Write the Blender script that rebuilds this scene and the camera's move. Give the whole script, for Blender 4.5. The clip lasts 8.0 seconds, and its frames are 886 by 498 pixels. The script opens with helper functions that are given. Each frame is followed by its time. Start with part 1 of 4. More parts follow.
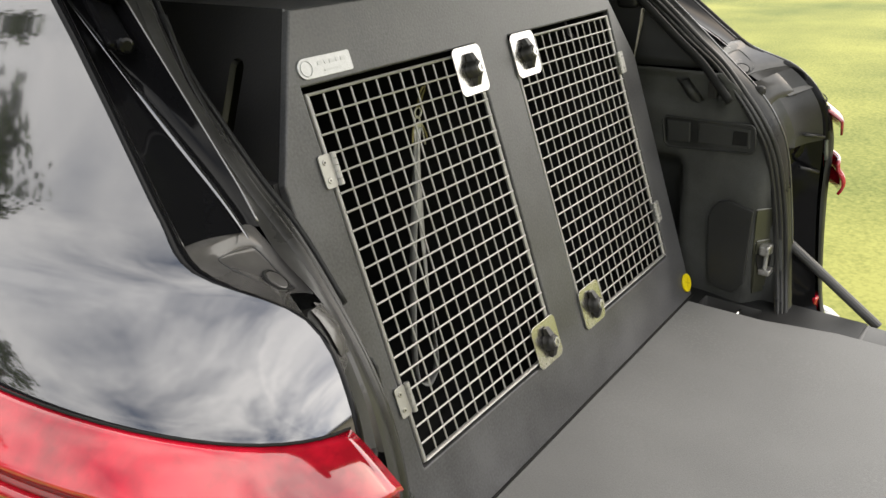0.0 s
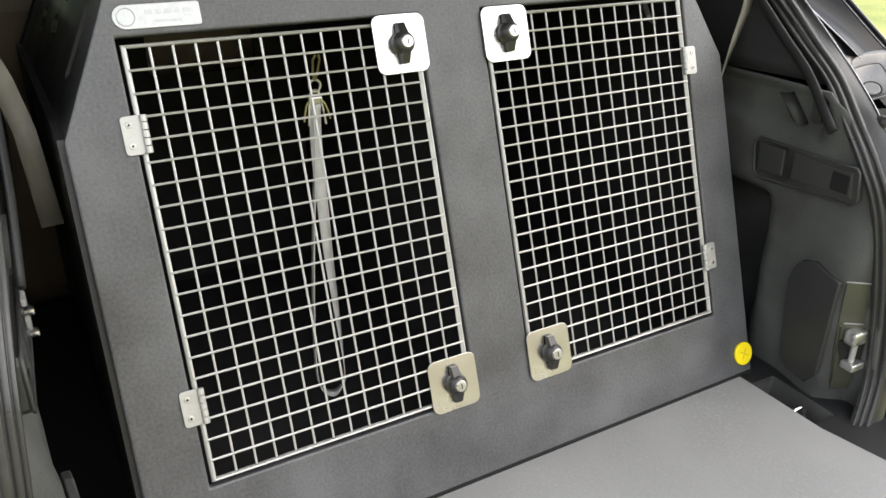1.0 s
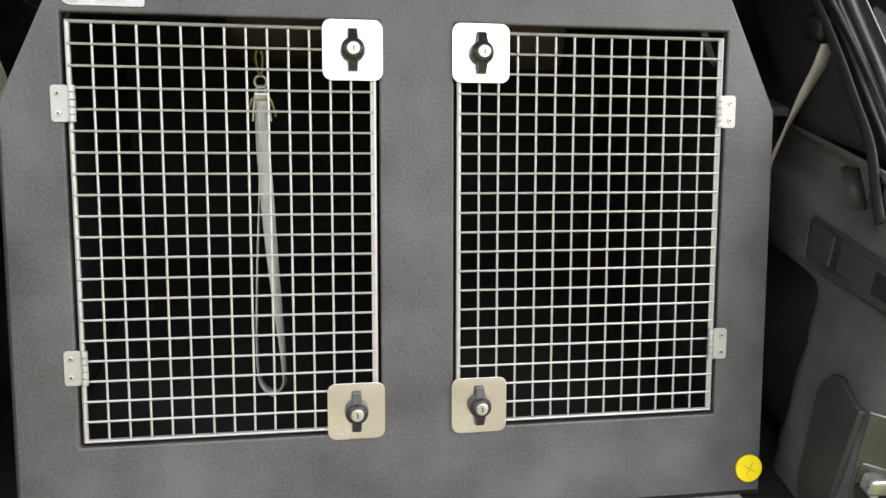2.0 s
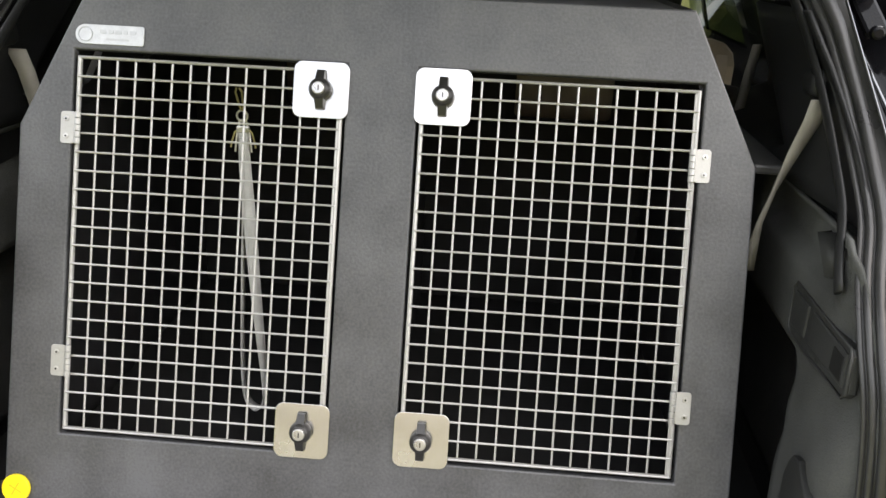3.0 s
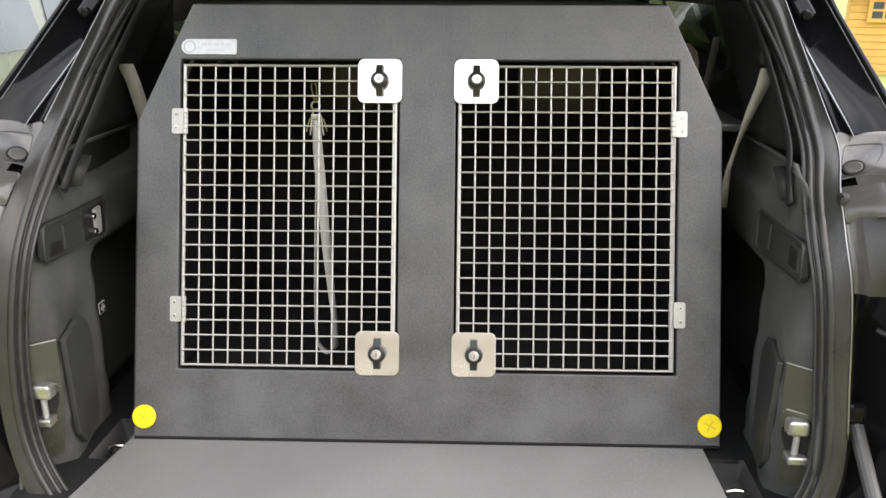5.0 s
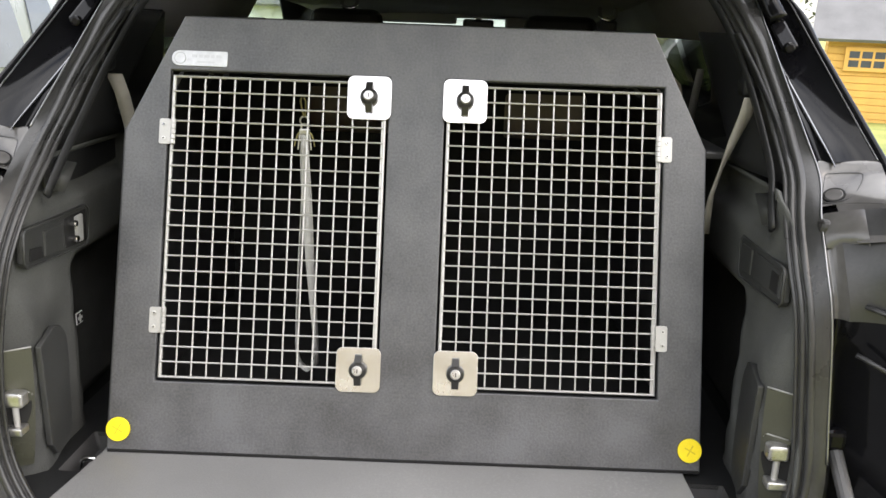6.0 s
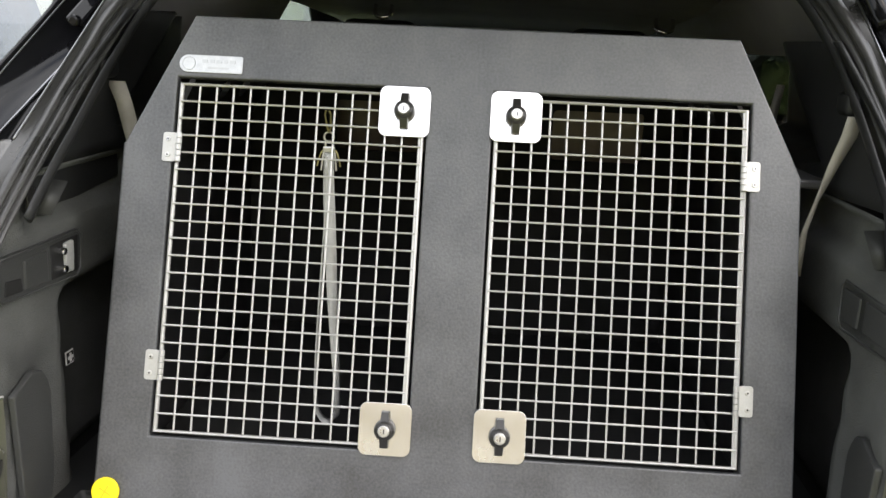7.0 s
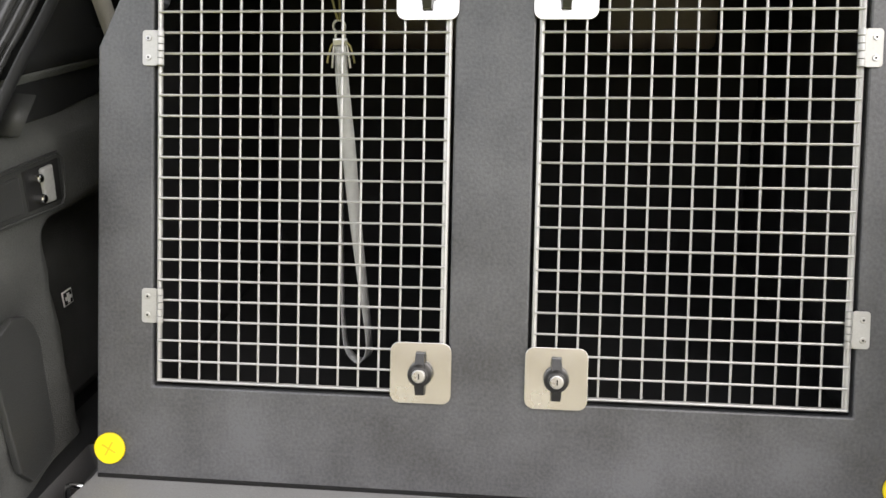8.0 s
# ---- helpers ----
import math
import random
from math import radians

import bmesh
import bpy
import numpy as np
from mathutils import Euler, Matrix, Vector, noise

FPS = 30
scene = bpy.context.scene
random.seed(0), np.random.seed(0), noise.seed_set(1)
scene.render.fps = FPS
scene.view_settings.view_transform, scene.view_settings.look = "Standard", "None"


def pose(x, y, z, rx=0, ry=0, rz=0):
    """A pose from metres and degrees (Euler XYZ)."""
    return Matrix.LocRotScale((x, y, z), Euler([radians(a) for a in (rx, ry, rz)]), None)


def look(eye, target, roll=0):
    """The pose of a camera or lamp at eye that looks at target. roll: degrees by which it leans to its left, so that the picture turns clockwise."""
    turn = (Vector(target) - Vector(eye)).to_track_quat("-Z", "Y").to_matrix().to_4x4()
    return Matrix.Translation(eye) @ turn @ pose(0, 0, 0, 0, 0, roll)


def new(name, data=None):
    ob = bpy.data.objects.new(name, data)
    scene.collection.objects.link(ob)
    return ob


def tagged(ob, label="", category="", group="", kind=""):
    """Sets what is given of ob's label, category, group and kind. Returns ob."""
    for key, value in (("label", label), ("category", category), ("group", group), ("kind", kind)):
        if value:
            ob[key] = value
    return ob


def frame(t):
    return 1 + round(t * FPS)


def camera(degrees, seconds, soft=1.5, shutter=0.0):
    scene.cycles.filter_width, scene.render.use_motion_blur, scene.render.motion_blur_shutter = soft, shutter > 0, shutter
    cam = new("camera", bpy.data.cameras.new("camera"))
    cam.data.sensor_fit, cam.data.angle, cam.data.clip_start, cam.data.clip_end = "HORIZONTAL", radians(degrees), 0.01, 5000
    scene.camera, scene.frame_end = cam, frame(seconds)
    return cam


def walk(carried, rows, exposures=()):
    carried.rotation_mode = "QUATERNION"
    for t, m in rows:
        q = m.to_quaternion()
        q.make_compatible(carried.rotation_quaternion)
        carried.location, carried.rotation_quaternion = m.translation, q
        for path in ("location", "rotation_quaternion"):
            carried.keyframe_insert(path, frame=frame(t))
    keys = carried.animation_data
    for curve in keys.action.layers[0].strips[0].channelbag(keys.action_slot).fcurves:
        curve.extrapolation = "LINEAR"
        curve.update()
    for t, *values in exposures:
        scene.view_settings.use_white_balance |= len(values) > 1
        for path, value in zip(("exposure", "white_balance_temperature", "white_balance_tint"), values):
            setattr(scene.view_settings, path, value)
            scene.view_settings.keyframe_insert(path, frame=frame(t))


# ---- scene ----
cam = camera(58.76, 8.0)
PATH = [
    (0, (-1.0758, -0.5098, 1.5215), (0.2360, 0.4957, 0.8086), -1.86),
    (0.2, (-0.9745, -0.5583, 1.4992), (0.2484, 0.5505, 0.7814), -1.57),
    (0.5, (-0.8018, -0.6012, 1.5009), (0.2845, 0.6336, 0.7694), -1.06),
    (0.8, (-0.6512, -0.6479, 1.4941), (0.2932, 0.6857, 0.7394), -0.01),
    (1, (-0.5397, -0.7211, 1.4860), (0.2727, 0.6895, 0.7177), 0.41),
    (1.2, (-0.4440, -0.7822, 1.4867), (0.2454, 0.6873, 0.7087), 1.29),
    (1.5, (-0.3002, -0.8282, 1.4795), (0.1817, 0.7150, 0.6881), 1.82),
    (1.7, (-0.2244, -0.8132, 1.4706), (0.1652, 0.7552, 0.6778), 2.37),
    (2, (-0.1326, -0.7953, 1.4749), (0.1620, 0.8190, 0.7350), 3.33),
    (2.2, (-0.0689, -0.7960, 1.4827), (0.1563, 0.8454, 0.7792), 3.88),
    (3.3, (0.1732, -0.8461, 1.4818), (-0.0010, 0.8227, 0.8300), 1.78),
    (3.5, (0.1723, -0.8435, 1.4557), (-0.0218, 0.8181, 0.7914), 1.41),
    (4, (0.1366, -0.8925, 1.4027), (-0.0244, 0.7523, 0.6894), 0.72),
    (4.5, (0.0727, -1.0599, 1.4198), (-0.0200, 0.6067, 0.7461), 0.03),
    (5, (0.0624, -1.1432, 1.4462), (0.0155, 0.5628, 0.8741), 0.13),
    (5.2, (0.0602, -1.1543, 1.4513), (0.0293, 0.5607, 0.9055), 0.31),
    (6.3, (0.0496, -1.1454, 1.4147), (0.0416, 0.5884, 0.9311), 2.62),
    (6.5, (0.0391, -1.1165, 1.4196), (0.0183, 0.6208, 0.9490), 2.68),
    (7, (0.0291, -0.9593, 1.3957), (-0.0384, 0.7796, 0.9358), 2.65),
    (7.5, (0.0523, -0.8110, 1.3197), (-0.0994, 0.8814, 0.7258), 0.42),
    (8, (0.0397, -0.7745, 1.3412), (-0.1450, 0.8945, 0.6929), -0.78),
]
walk(cam, [(t, look(eye, target, roll)) for t, eye, target, roll in PATH], [(0, 0.28, 7000, 8), (0.3, 0.58, 6720, 8), (0.5, 0.66, 6600, 8), (1, 0.92, 6560, 9), (2, 0.87, 6580, 10), (5, 0.90, 6600, 11), (6.5, 0.98, 6600, 11), (7, 1.00, 6540, 10), (8, 0.80, 6650, 11)])


# ---- world, sun, exposure ----
world = bpy.data.worlds.new("sky")
scene.world = world
world.use_nodes = True
wn = world.node_tree.nodes
wl = world.node_tree.links
sky = wn.new("ShaderNodeTexSky")
sky.sky_type = "NISHITA"
sky.sun_disc = False
sky.sun_elevation = radians(46)
sky.sun_rotation = radians(125)
sky.air_density, sky.dust_density = 1.0, 2.0
wco = wn.new("ShaderNodeTexCoord")
cloud = wn.new("ShaderNodeTexNoise")
cloud.inputs["Scale"].default_value = 1.9
cloud.inputs["Detail"].default_value = 7
cloud.inputs["Roughness"].default_value = 0.55
cloud.inputs["Distortion"].default_value = 0.4
cramp = wn.new("ShaderNodeValToRGB")
cramp.color_ramp.elements[0].position = 0.33
cramp.color_ramp.elements[0].color = (0, 0, 0, 1)
cramp.color_ramp.elements[1].position = 0.62
cramp.color_ramp.elements[1].color = (1, 1, 1, 1)
cmix = wn.new("ShaderNodeMix")
cmix.data_type = "RGBA"
cmix.inputs[7].default_value = (12.0, 12.0, 12.1, 1)
wl.new(wco.outputs["Generated"], cloud.inputs["Vector"])
wl.new(cloud.outputs["Fac"], cramp.inputs["Fac"])
wl.new(cramp.outputs["Color"], cmix.inputs[0])
wl.new(sky.outputs["Color"], cmix.inputs[6])
toward = wn.new("ShaderNodeVectorMath")
toward.operation = "DOT_PRODUCT"
toward.inputs[1].default_value = Vector((4.0, -2.8, 5.0)).normalized()
glow = wn.new("ShaderNodeMapRange")
glow.inputs["From Min"].default_value, glow.inputs["From Max"].default_value = -1.0, 1.0
glow.inputs["To Min"].default_value, glow.inputs["To Max"].default_value = 0.62, 1.5
shine = wn.new("ShaderNodeVectorMath")
shine.operation = "SCALE"
wl.new(wco.outputs["Generated"], toward.inputs[0])
wl.new(toward.outputs["Value"], glow.inputs["Value"])
wl.new(cmix.outputs[2], shine.inputs[0])
wl.new(glow.outputs["Result"], shine.inputs["Scale"])
bg = wn["Background"]
bg.inputs["Strength"].default_value = 0.15
wl.new(shine.outputs["Vector"], bg.inputs["Color"])

sun = new("sun", bpy.data.lights.new("sun", "SUN"))
sun.data.energy = 0.70
sun.data.angle = radians(110)
sun.data.color = (1.0, 0.95, 0.88)
sun.matrix_world = look((0, 0, 6), (-4.0, 2.8, 1.0))


# ---- materials ----
def mat(name, color, rough=0.6, metal=0.0, vary=0.15, scale=6.0, fine=180.0, bump=0.0, coat=0.0, spec=0.5, piece=0.0, second=None, rvary=0.1, emit=0.0, grain=0.35, cior=1.5, scuff=None):
    m = bpy.data.materials.new(name)
    m.use_nodes = True
    n, l = m.node_tree.nodes, m.node_tree.links
    b = n["Principled BSDF"]
    b.inputs["Roughness"].default_value = rough
    b.inputs["Metallic"].default_value = metal
    b.inputs["Specular IOR Level"].default_value = spec
    b.inputs["Coat Weight"].default_value = coat
    b.inputs["Coat Roughness"].default_value = 0.03
    b.inputs["Coat IOR"].default_value = cior
    co = n.new("ShaderNodeTexCoord")
    big = n.new("ShaderNodeTexNoise")
    big.inputs["Scale"].default_value = scale
    big.inputs["Detail"].default_value = 6
    small = n.new("ShaderNodeTexNoise")
    small.inputs["Scale"].default_value = fine
    small.inputs["Detail"].default_value = 3
    l.new(co.outputs["Object"], big.inputs["Vector"])
    l.new(co.outputs["Object"], small.inputs["Vector"])
    add = n.new("ShaderNodeMath")
    add.operation = "MULTIPLY_ADD"
    add.inputs[1].default_value = grain
    l.new(small.outputs["Fac"], add.inputs[0])
    l.new(big.outputs["Fac"], add.inputs[2])
    ramp = n.new("ShaderNodeValToRGB")
    lo = [c * (1 - vary) for c in color]
    hi = list(second) if second else [min(1, c * (1 + vary)) for c in color]
    ramp.color_ramp.elements[0].position = 0.28 + 0.5 * grain
    ramp.color_ramp.elements[0].color = (*lo, 1)
    ramp.color_ramp.elements[1].position = min(1.0, 0.7 + 0.55 * grain)
    ramp.color_ramp.elements[1].color = (*hi, 1)
    l.new(add.outputs[0], ramp.inputs["Fac"])
    out = ramp.outputs["Color"]
    if scuff:
        wide = n.new("ShaderNodeTexNoise")
        wide.inputs["Scale"].default_value = 4.2
        wide.inputs["Detail"].default_value = 4
        dots = n.new("ShaderNodeTexNoise")
        dots.inputs["Scale"].default_value = 170
        dots.inputs["Detail"].default_value = 5
        dots.inputs["Distortion"].default_value = 0.2
        l.new(co.outputs["Object"], wide.inputs["Vector"])
        l.new(co.outputs["Object"], dots.inputs["Vector"])
        m1, m2, mul = n.new("ShaderNodeMapRange"), n.new("ShaderNodeMapRange"), n.new("ShaderNodeMath")
        m1.inputs["From Min"].default_value, m1.inputs["From Max"].default_value = 0.42, 0.74
        m2.inputs["From Min"].default_value, m2.inputs["From Max"].default_value = 0.50, 0.72
        mul.operation = "MULTIPLY"
        l.new(wide.outputs["Fac"], m1.inputs["Value"])
        l.new(dots.outputs["Fac"], m2.inputs["Value"])
        l.new(m1.outputs["Result"], mul.inputs[0])
        l.new(m2.outputs["Result"], mul.inputs[1])
        rub = n.new("ShaderNodeMix")
        rub.data_type = "RGBA"
        rub.inputs[7].default_value = (*scuff, 1)
        l.new(mul.outputs[0], rub.inputs[0])
        l.new(out, rub.inputs[6])
        out = rub.outputs[2]
    if piece:
        info = n.new("ShaderNodeObjectInfo")
        hsv = n.new("ShaderNodeHueSaturation")
        mr = n.new("ShaderNodeMapRange")
        mr.inputs["To Min"].default_value = 1 - piece
        mr.inputs["To Max"].default_value = 1 + piece
        l.new(info.outputs["Random"], mr.inputs["Value"])
        l.new(mr.outputs["Result"], hsv.inputs["Value"])
        l.new(out, hsv.inputs["Color"])
        out = hsv.outputs["Color"]
    l.new(out, b.inputs["Base Color"])
    if rvary:
        rr = n.new("ShaderNodeMapRange")
        rr.inputs["From Min"].default_value = 0.3
        rr.inputs["From Max"].default_value = 0.7
        rr.inputs["To Min"].default_value = max(0.0, rough - rvary)
        rr.inputs["To Max"].default_value = min(1.0, rough + rvary)
        l.new(big.outputs["Fac"], rr.inputs["Value"])
        l.new(rr.outputs["Result"], b.inputs["Roughness"])
    if bump:
        bp = n.new("ShaderNodeBump")
        bp.inputs["Strength"].default_value = bump
        bp.inputs["Distance"].default_value = 0.002
        l.new(small.outputs["Fac"], bp.inputs["Height"])
        l.new(bp.outputs["Normal"], b.inputs["Normal"])
    if emit:
        b.inputs["Emission Strength"].default_value = emit
        b.inputs["Emission Color"].default_value = (*color, 1)
    return m


PANEL = mat("textured_black_plastic", (0.0735, 0.0745, 0.0790), 0.36, vary=0.38, scale=9, fine=260, bump=0.14, rvary=0.07, grain=0.6)
# near-black base puts the crate's inner shade into the colour
INSIDE = mat("shaded_crate_inside", (0.006, 0.006, 0.006), 0.8, vary=0.2)
# same black plastic as the front, darkened for shade beside the pillars
EDGE = mat("shaded_black_board", (0.022, 0.022, 0.023), 0.40, vary=0.25, scale=8, fine=300, bump=0.15)
STEEL = mat("zinc_plated_wire", (0.46, 0.455, 0.442), 0.42, 0.5, vary=0.08, scale=40, fine=400, rvary=0.08)
PLATE = mat("brushed_steel", (0.60, 0.588, 0.57), 0.24, 1.0, vary=0.14, scale=18, fine=500, bump=0.05, rvary=0.05)
HINGE = mat("dull_hinge_steel", (0.46, 0.455, 0.44), 0.5, 0.6, vary=0.1, scale=40, fine=400, bump=0.08)
LATCH = mat("striker_steel", (0.50, 0.495, 0.48), 0.34, 0.9, vary=0.3, scale=50, fine=300, bump=0.1)
KNOB = mat("knob_plastic", (0.022, 0.021, 0.020), 0.38, vary=0.2, scale=40)
WORN = mat("worn_steel", (0.56, 0.55, 0.54), 0.34, 0.9, vary=0.2, scale=60, fine=300, bump=0.1)
CHROME = mat("chrome", (0.8, 0.8, 0.8), 0.12, 1.0, vary=0.03, rvary=0.04)
YELLOW = mat("yellow_plastic", (0.86, 0.68, 0.01), 0.45, vary=0.06, scale=60, fine=500, bump=0.1)
ALU = mat("badge_aluminium", (0.52, 0.53, 0.54), 0.45, 0.8, vary=0.14, scale=80, fine=600, bump=0.25)
INK = mat("badge_ink", (0.47, 0.48, 0.49), 0.5, 0.7)
PAINT = mat("black_metallic_paint", (0.155, 0.155, 0.167), 0.06, 0.9, vary=0.05, scale=3, coat=1.0, rvary=0.02, cior=1.7)
# lighter than the paint: draws sky highlights along the jamb's creases
GLINT = mat("glint_bead", (0.27, 0.27, 0.275), 0.32, 0.9, vary=0.1, coat=0.5, rvary=0.03)
# body paint kept near-black, standing in for the dark surroundings it mirrors
JAMB = mat("dimmed_jamb_paint", (0.006, 0.006, 0.007), 0.07, vary=0.2, scale=8, spec=0.16, rvary=0.03)
RUBBER = mat("seal_rubber", (0.028, 0.028, 0.0278), 0.33, vary=0.3, scale=12, fine=150, bump=0.12, spec=0.5)
TRIM = mat("trim_plastic", (0.036, 0.037, 0.036), 0.5, vary=0.25, scale=7, fine=500, bump=0.25, spec=0.4)
PILLAR = mat("pillar_plastic", (0.016, 0.0165, 0.017), 0.5, vary=0.2, scale=6, fine=400, bump=0.1, spec=0.35)
FELT = mat("trim_felt", (0.061, 0.063, 0.060), 0.9, vary=0.42, scale=9, fine=500, bump=0.5)
# olive tint puts the grass reflection into the base colour
COVER = mat("compartment_cover", (0.056, 0.057, 0.040), 0.36, spec=0.45, vary=0.2, scale=7, fine=400, bump=0.12)
# the lever's pale grey; on the cover lips it paints an edge highlight
TRIMG = mat("pale_trim_and_glint", (0.30, 0.30, 0.29), 0.35, vary=0.2)
SATIN = mat("satin_plastic", (0.075, 0.074, 0.074), 0.40, vary=0.2, scale=10, fine=300, bump=0.08)
FLANGE = mat("satin_flange", (0.034, 0.034, 0.035), 0.36, vary=0.25, scale=14, fine=200, bump=0.06)
# grey base paints in the sky that the glossy jamb reflects here
CORNER = mat("sky_greyed_corner", (0.085, 0.082, 0.080), 0.24, 0.0, vary=0.25, scale=10, fine=60, rvary=0.06, coat=0.3)
VAN = mat("pale_van_paint", (0.16, 0.175, 0.155), 0.3, vary=0.05, coat=0.6)
SEATC = mat("seat_leather", (0.22, 0.18, 0.12), 0.5, vary=0.15, scale=9, fine=200, bump=0.2)
# near-black for the shade in gaps, slots and recesses, and for black print
GAP = mat("gap_shade_black", (0.003, 0.003, 0.003), 0.8)
MAT = mat("mat_rubber", (0.185, 0.185, 0.183), 0.6, vary=0.2, scale=3.0, fine=400, bump=0.3, rvary=0.12, scuff=(0.235, 0.235, 0.23))
HEAD = mat("headliner_cloth", (0.32, 0.32, 0.33), 0.95, vary=0.15, scale=5, fine=600, bump=0.3)
LENS = mat("red_lamp_lens", (0.50, 0.008, 0.026), 0.10, 0.0, vary=0.55, scale=9, fine=60, coat=1.0, rvary=0.04, cior=1.65)
LENSD = mat("dark_lamp_lens", (0.24, 0.006, 0.005), 0.12, vary=0.5, scale=12, coat=0.5, rvary=0.04)
BELT = mat("belt_webbing", (0.27, 0.255, 0.22), 0.8, vary=0.15, scale=30, fine=900, bump=0.4)
STRAP = mat("leash_webbing", (0.42, 0.42, 0.41), 0.8, vary=0.15, scale=40, fine=900, bump=0.4)
BRASS = mat("brass_clip", (0.26, 0.23, 0.10), 0.4, 0.8, vary=0.15, scale=40)
WHITE = mat("white_print", (0.75, 0.75, 0.74), 0.6)
GRASS = mat("grass", (0.16, 0.205, 0.035), 0.95, vary=0.25, scale=0.6, fine=45, second=(0.36, 0.36, 0.10), grain=0.6)
YWOOD = mat("yellow_boards", (0.62, 0.36, 0.09), 0.7, vary=0.12, scale=2, fine=40)
ROOF = mat("roof_felt", (0.16, 0.16, 0.165), 0.85, vary=0.2, scale=2, fine=60)
WPAINT = mat("white_paint", (0.8, 0.79, 0.76), 0.5, vary=0.06)
RENDERW = mat("pale_render", (0.66, 0.67, 0.62), 0.85, vary=0.1, scale=0.5)
# pale enough that the unseen building reflects tan in the latch plates
TAN = mat("cream_wall", (0.66, 0.575, 0.50), 0.85, vary=0.18, scale=0.6)
LEAF = mat("leaves", (0.03, 0.05, 0.014), 0.75, vary=0.5, scale=3, fine=30, second=(0.085, 0.12, 0.03))
BARK = mat("bark", (0.07, 0.055, 0.04), 0.9, vary=0.3)


def glass(name, tint, rough=0.02):
    m = bpy.data.materials.new(name)
    m.use_nodes = True
    n, l = m.node_tree.nodes, m.node_tree.links
    out = n["Material Output"]
    n.remove(n["Principled BSDF"])
    tr = n.new("ShaderNodeBsdfTransparent")
    tr.inputs["Color"].default_value = (*tint, 1)
    gl = n.new("ShaderNodeBsdfGlossy")
    gl.inputs["Roughness"].default_value = rough
    lw = n.new("ShaderNodeLayerWeight")
    lw.inputs["Blend"].default_value = 0.5
    pw = n.new("ShaderNodeMath")
    pw.operation = "POWER"
    pw.inputs[1].default_value = 5
    sc = n.new("ShaderNodeMath")
    sc.operation = "MULTIPLY_ADD"
    sc.inputs[1].default_value = 0.5
    sc.inputs[2].default_value = 0.03
    mx = n.new("ShaderNodeMixShader")
    l.new(lw.outputs["Facing"], pw.inputs[0])
    l.new(pw.outputs[0], sc.inputs[0])
    l.new(sc.outputs[0], mx.inputs[0])
    l.new(tr.outputs[0], mx.inputs[1])
    l.new(gl.outputs[0], mx.inputs[2])
    l.new(mx.outputs[0], out.inputs["Surface"])
    return m


GLASS = glass("clear_glass", (0.72, 0.78, 0.74))
PRIVACY = glass("privacy_glass", (0.11, 0.125, 0.11))
PANE = mat("window_pane", (0.05, 0.06, 0.075), 0.08, vary=0.2, coat=0.5, rvary=0.03)


# ---- mesh helpers ----
def part(name, bm, material, parent=None, label="", m=None, smooth=False, kind=""):
    me = bpy.data.meshes.new(name)
    if smooth:
        for f in bm.faces:
            f.smooth = True
    bm.to_mesh(me)
    bm.free()
    me.materials.append(material)
    ob = new(name, me)
    if parent:
        ob.parent = parent
    if m is not None:
        ob.matrix_local = m
    if label or kind:
        tagged(ob, label, kind=kind)
    return ob


def share(name, mesh, parent, m):
    ob = new(name, mesh)
    ob.parent = parent
    ob.matrix_local = m
    return ob


def thing(name, m, label, category, group="", kind=""):
    ob = new(name)
    ob.empty_display_size = 0.1
    ob.matrix_world = m
    return tagged(ob, label, category, group, kind)


def box(sx, sy, sz, at=(0, 0, 0), bevel=0.0, seg=2, bm=None):
    """A box centred at a place, with rounded edges."""
    tmp = bmesh.new()
    bmesh.ops.create_cube(tmp, size=1.0)
    bmesh.ops.scale(tmp, vec=(sx, sy, sz), verts=tmp.verts)
    if bevel:
        bmesh.ops.bevel(tmp, geom=tmp.edges[:], offset=bevel, segments=seg, affect="EDGES", profile=0.5)
    bmesh.ops.translate(tmp, vec=at, verts=tmp.verts)
    return merge(bm, tmp)


def merge(bm, tmp):
    if bm is None:
        return tmp
    me = bpy.data.meshes.new("tmp")
    tmp.to_mesh(me)
    tmp.free()
    bm.from_mesh(me)
    bpy.data.meshes.remove(me)
    return bm


def cyl(r, depth, at=(0, 0, 0), axis="Z", r2=None, seg=20, bevel=0.0, bm=None):
    tmp = bmesh.new()
    bmesh.ops.create_cone(tmp, cap_ends=True, segments=seg, radius1=r, radius2=r if r2 is None else r2, depth=depth)
    if bevel:
        es = [e for e in tmp.edges if any(len(f.verts) > 4 for f in e.link_faces)]
        bmesh.ops.bevel(tmp, geom=es, offset=bevel, segments=2, affect="EDGES", profile=0.5)
    turn = {"Z": Matrix(), "X": Matrix.Rotation(radians(90), 4, "Y"), "Y": Matrix.Rotation(radians(90), 4, "X")}[axis]
    bmesh.ops.transform(tmp, matrix=Matrix.Translation(at) @ turn, verts=tmp.verts)
    return merge(bm, tmp)


def smoothed(pts, sub=6):
    """A Catmull-Rom line through points."""
    p = [Vector(a) for a in pts]
    p = [p[0] * 2 - p[1]] + p + [p[-1] * 2 - p[-2]]
    out = []
    for i in range(1, len(p) - 2):
        for k in range(sub):
            t = k / sub
            a, b, c, d = p[i - 1 : i + 3]
            out.append(0.5 * ((2 * b) + (c - a) * t + (2 * a - 5 * b + 4 * c - d) * t * t + (3 * b - a - 3 * c + d) * t**3))
    return out + [p[-2]]


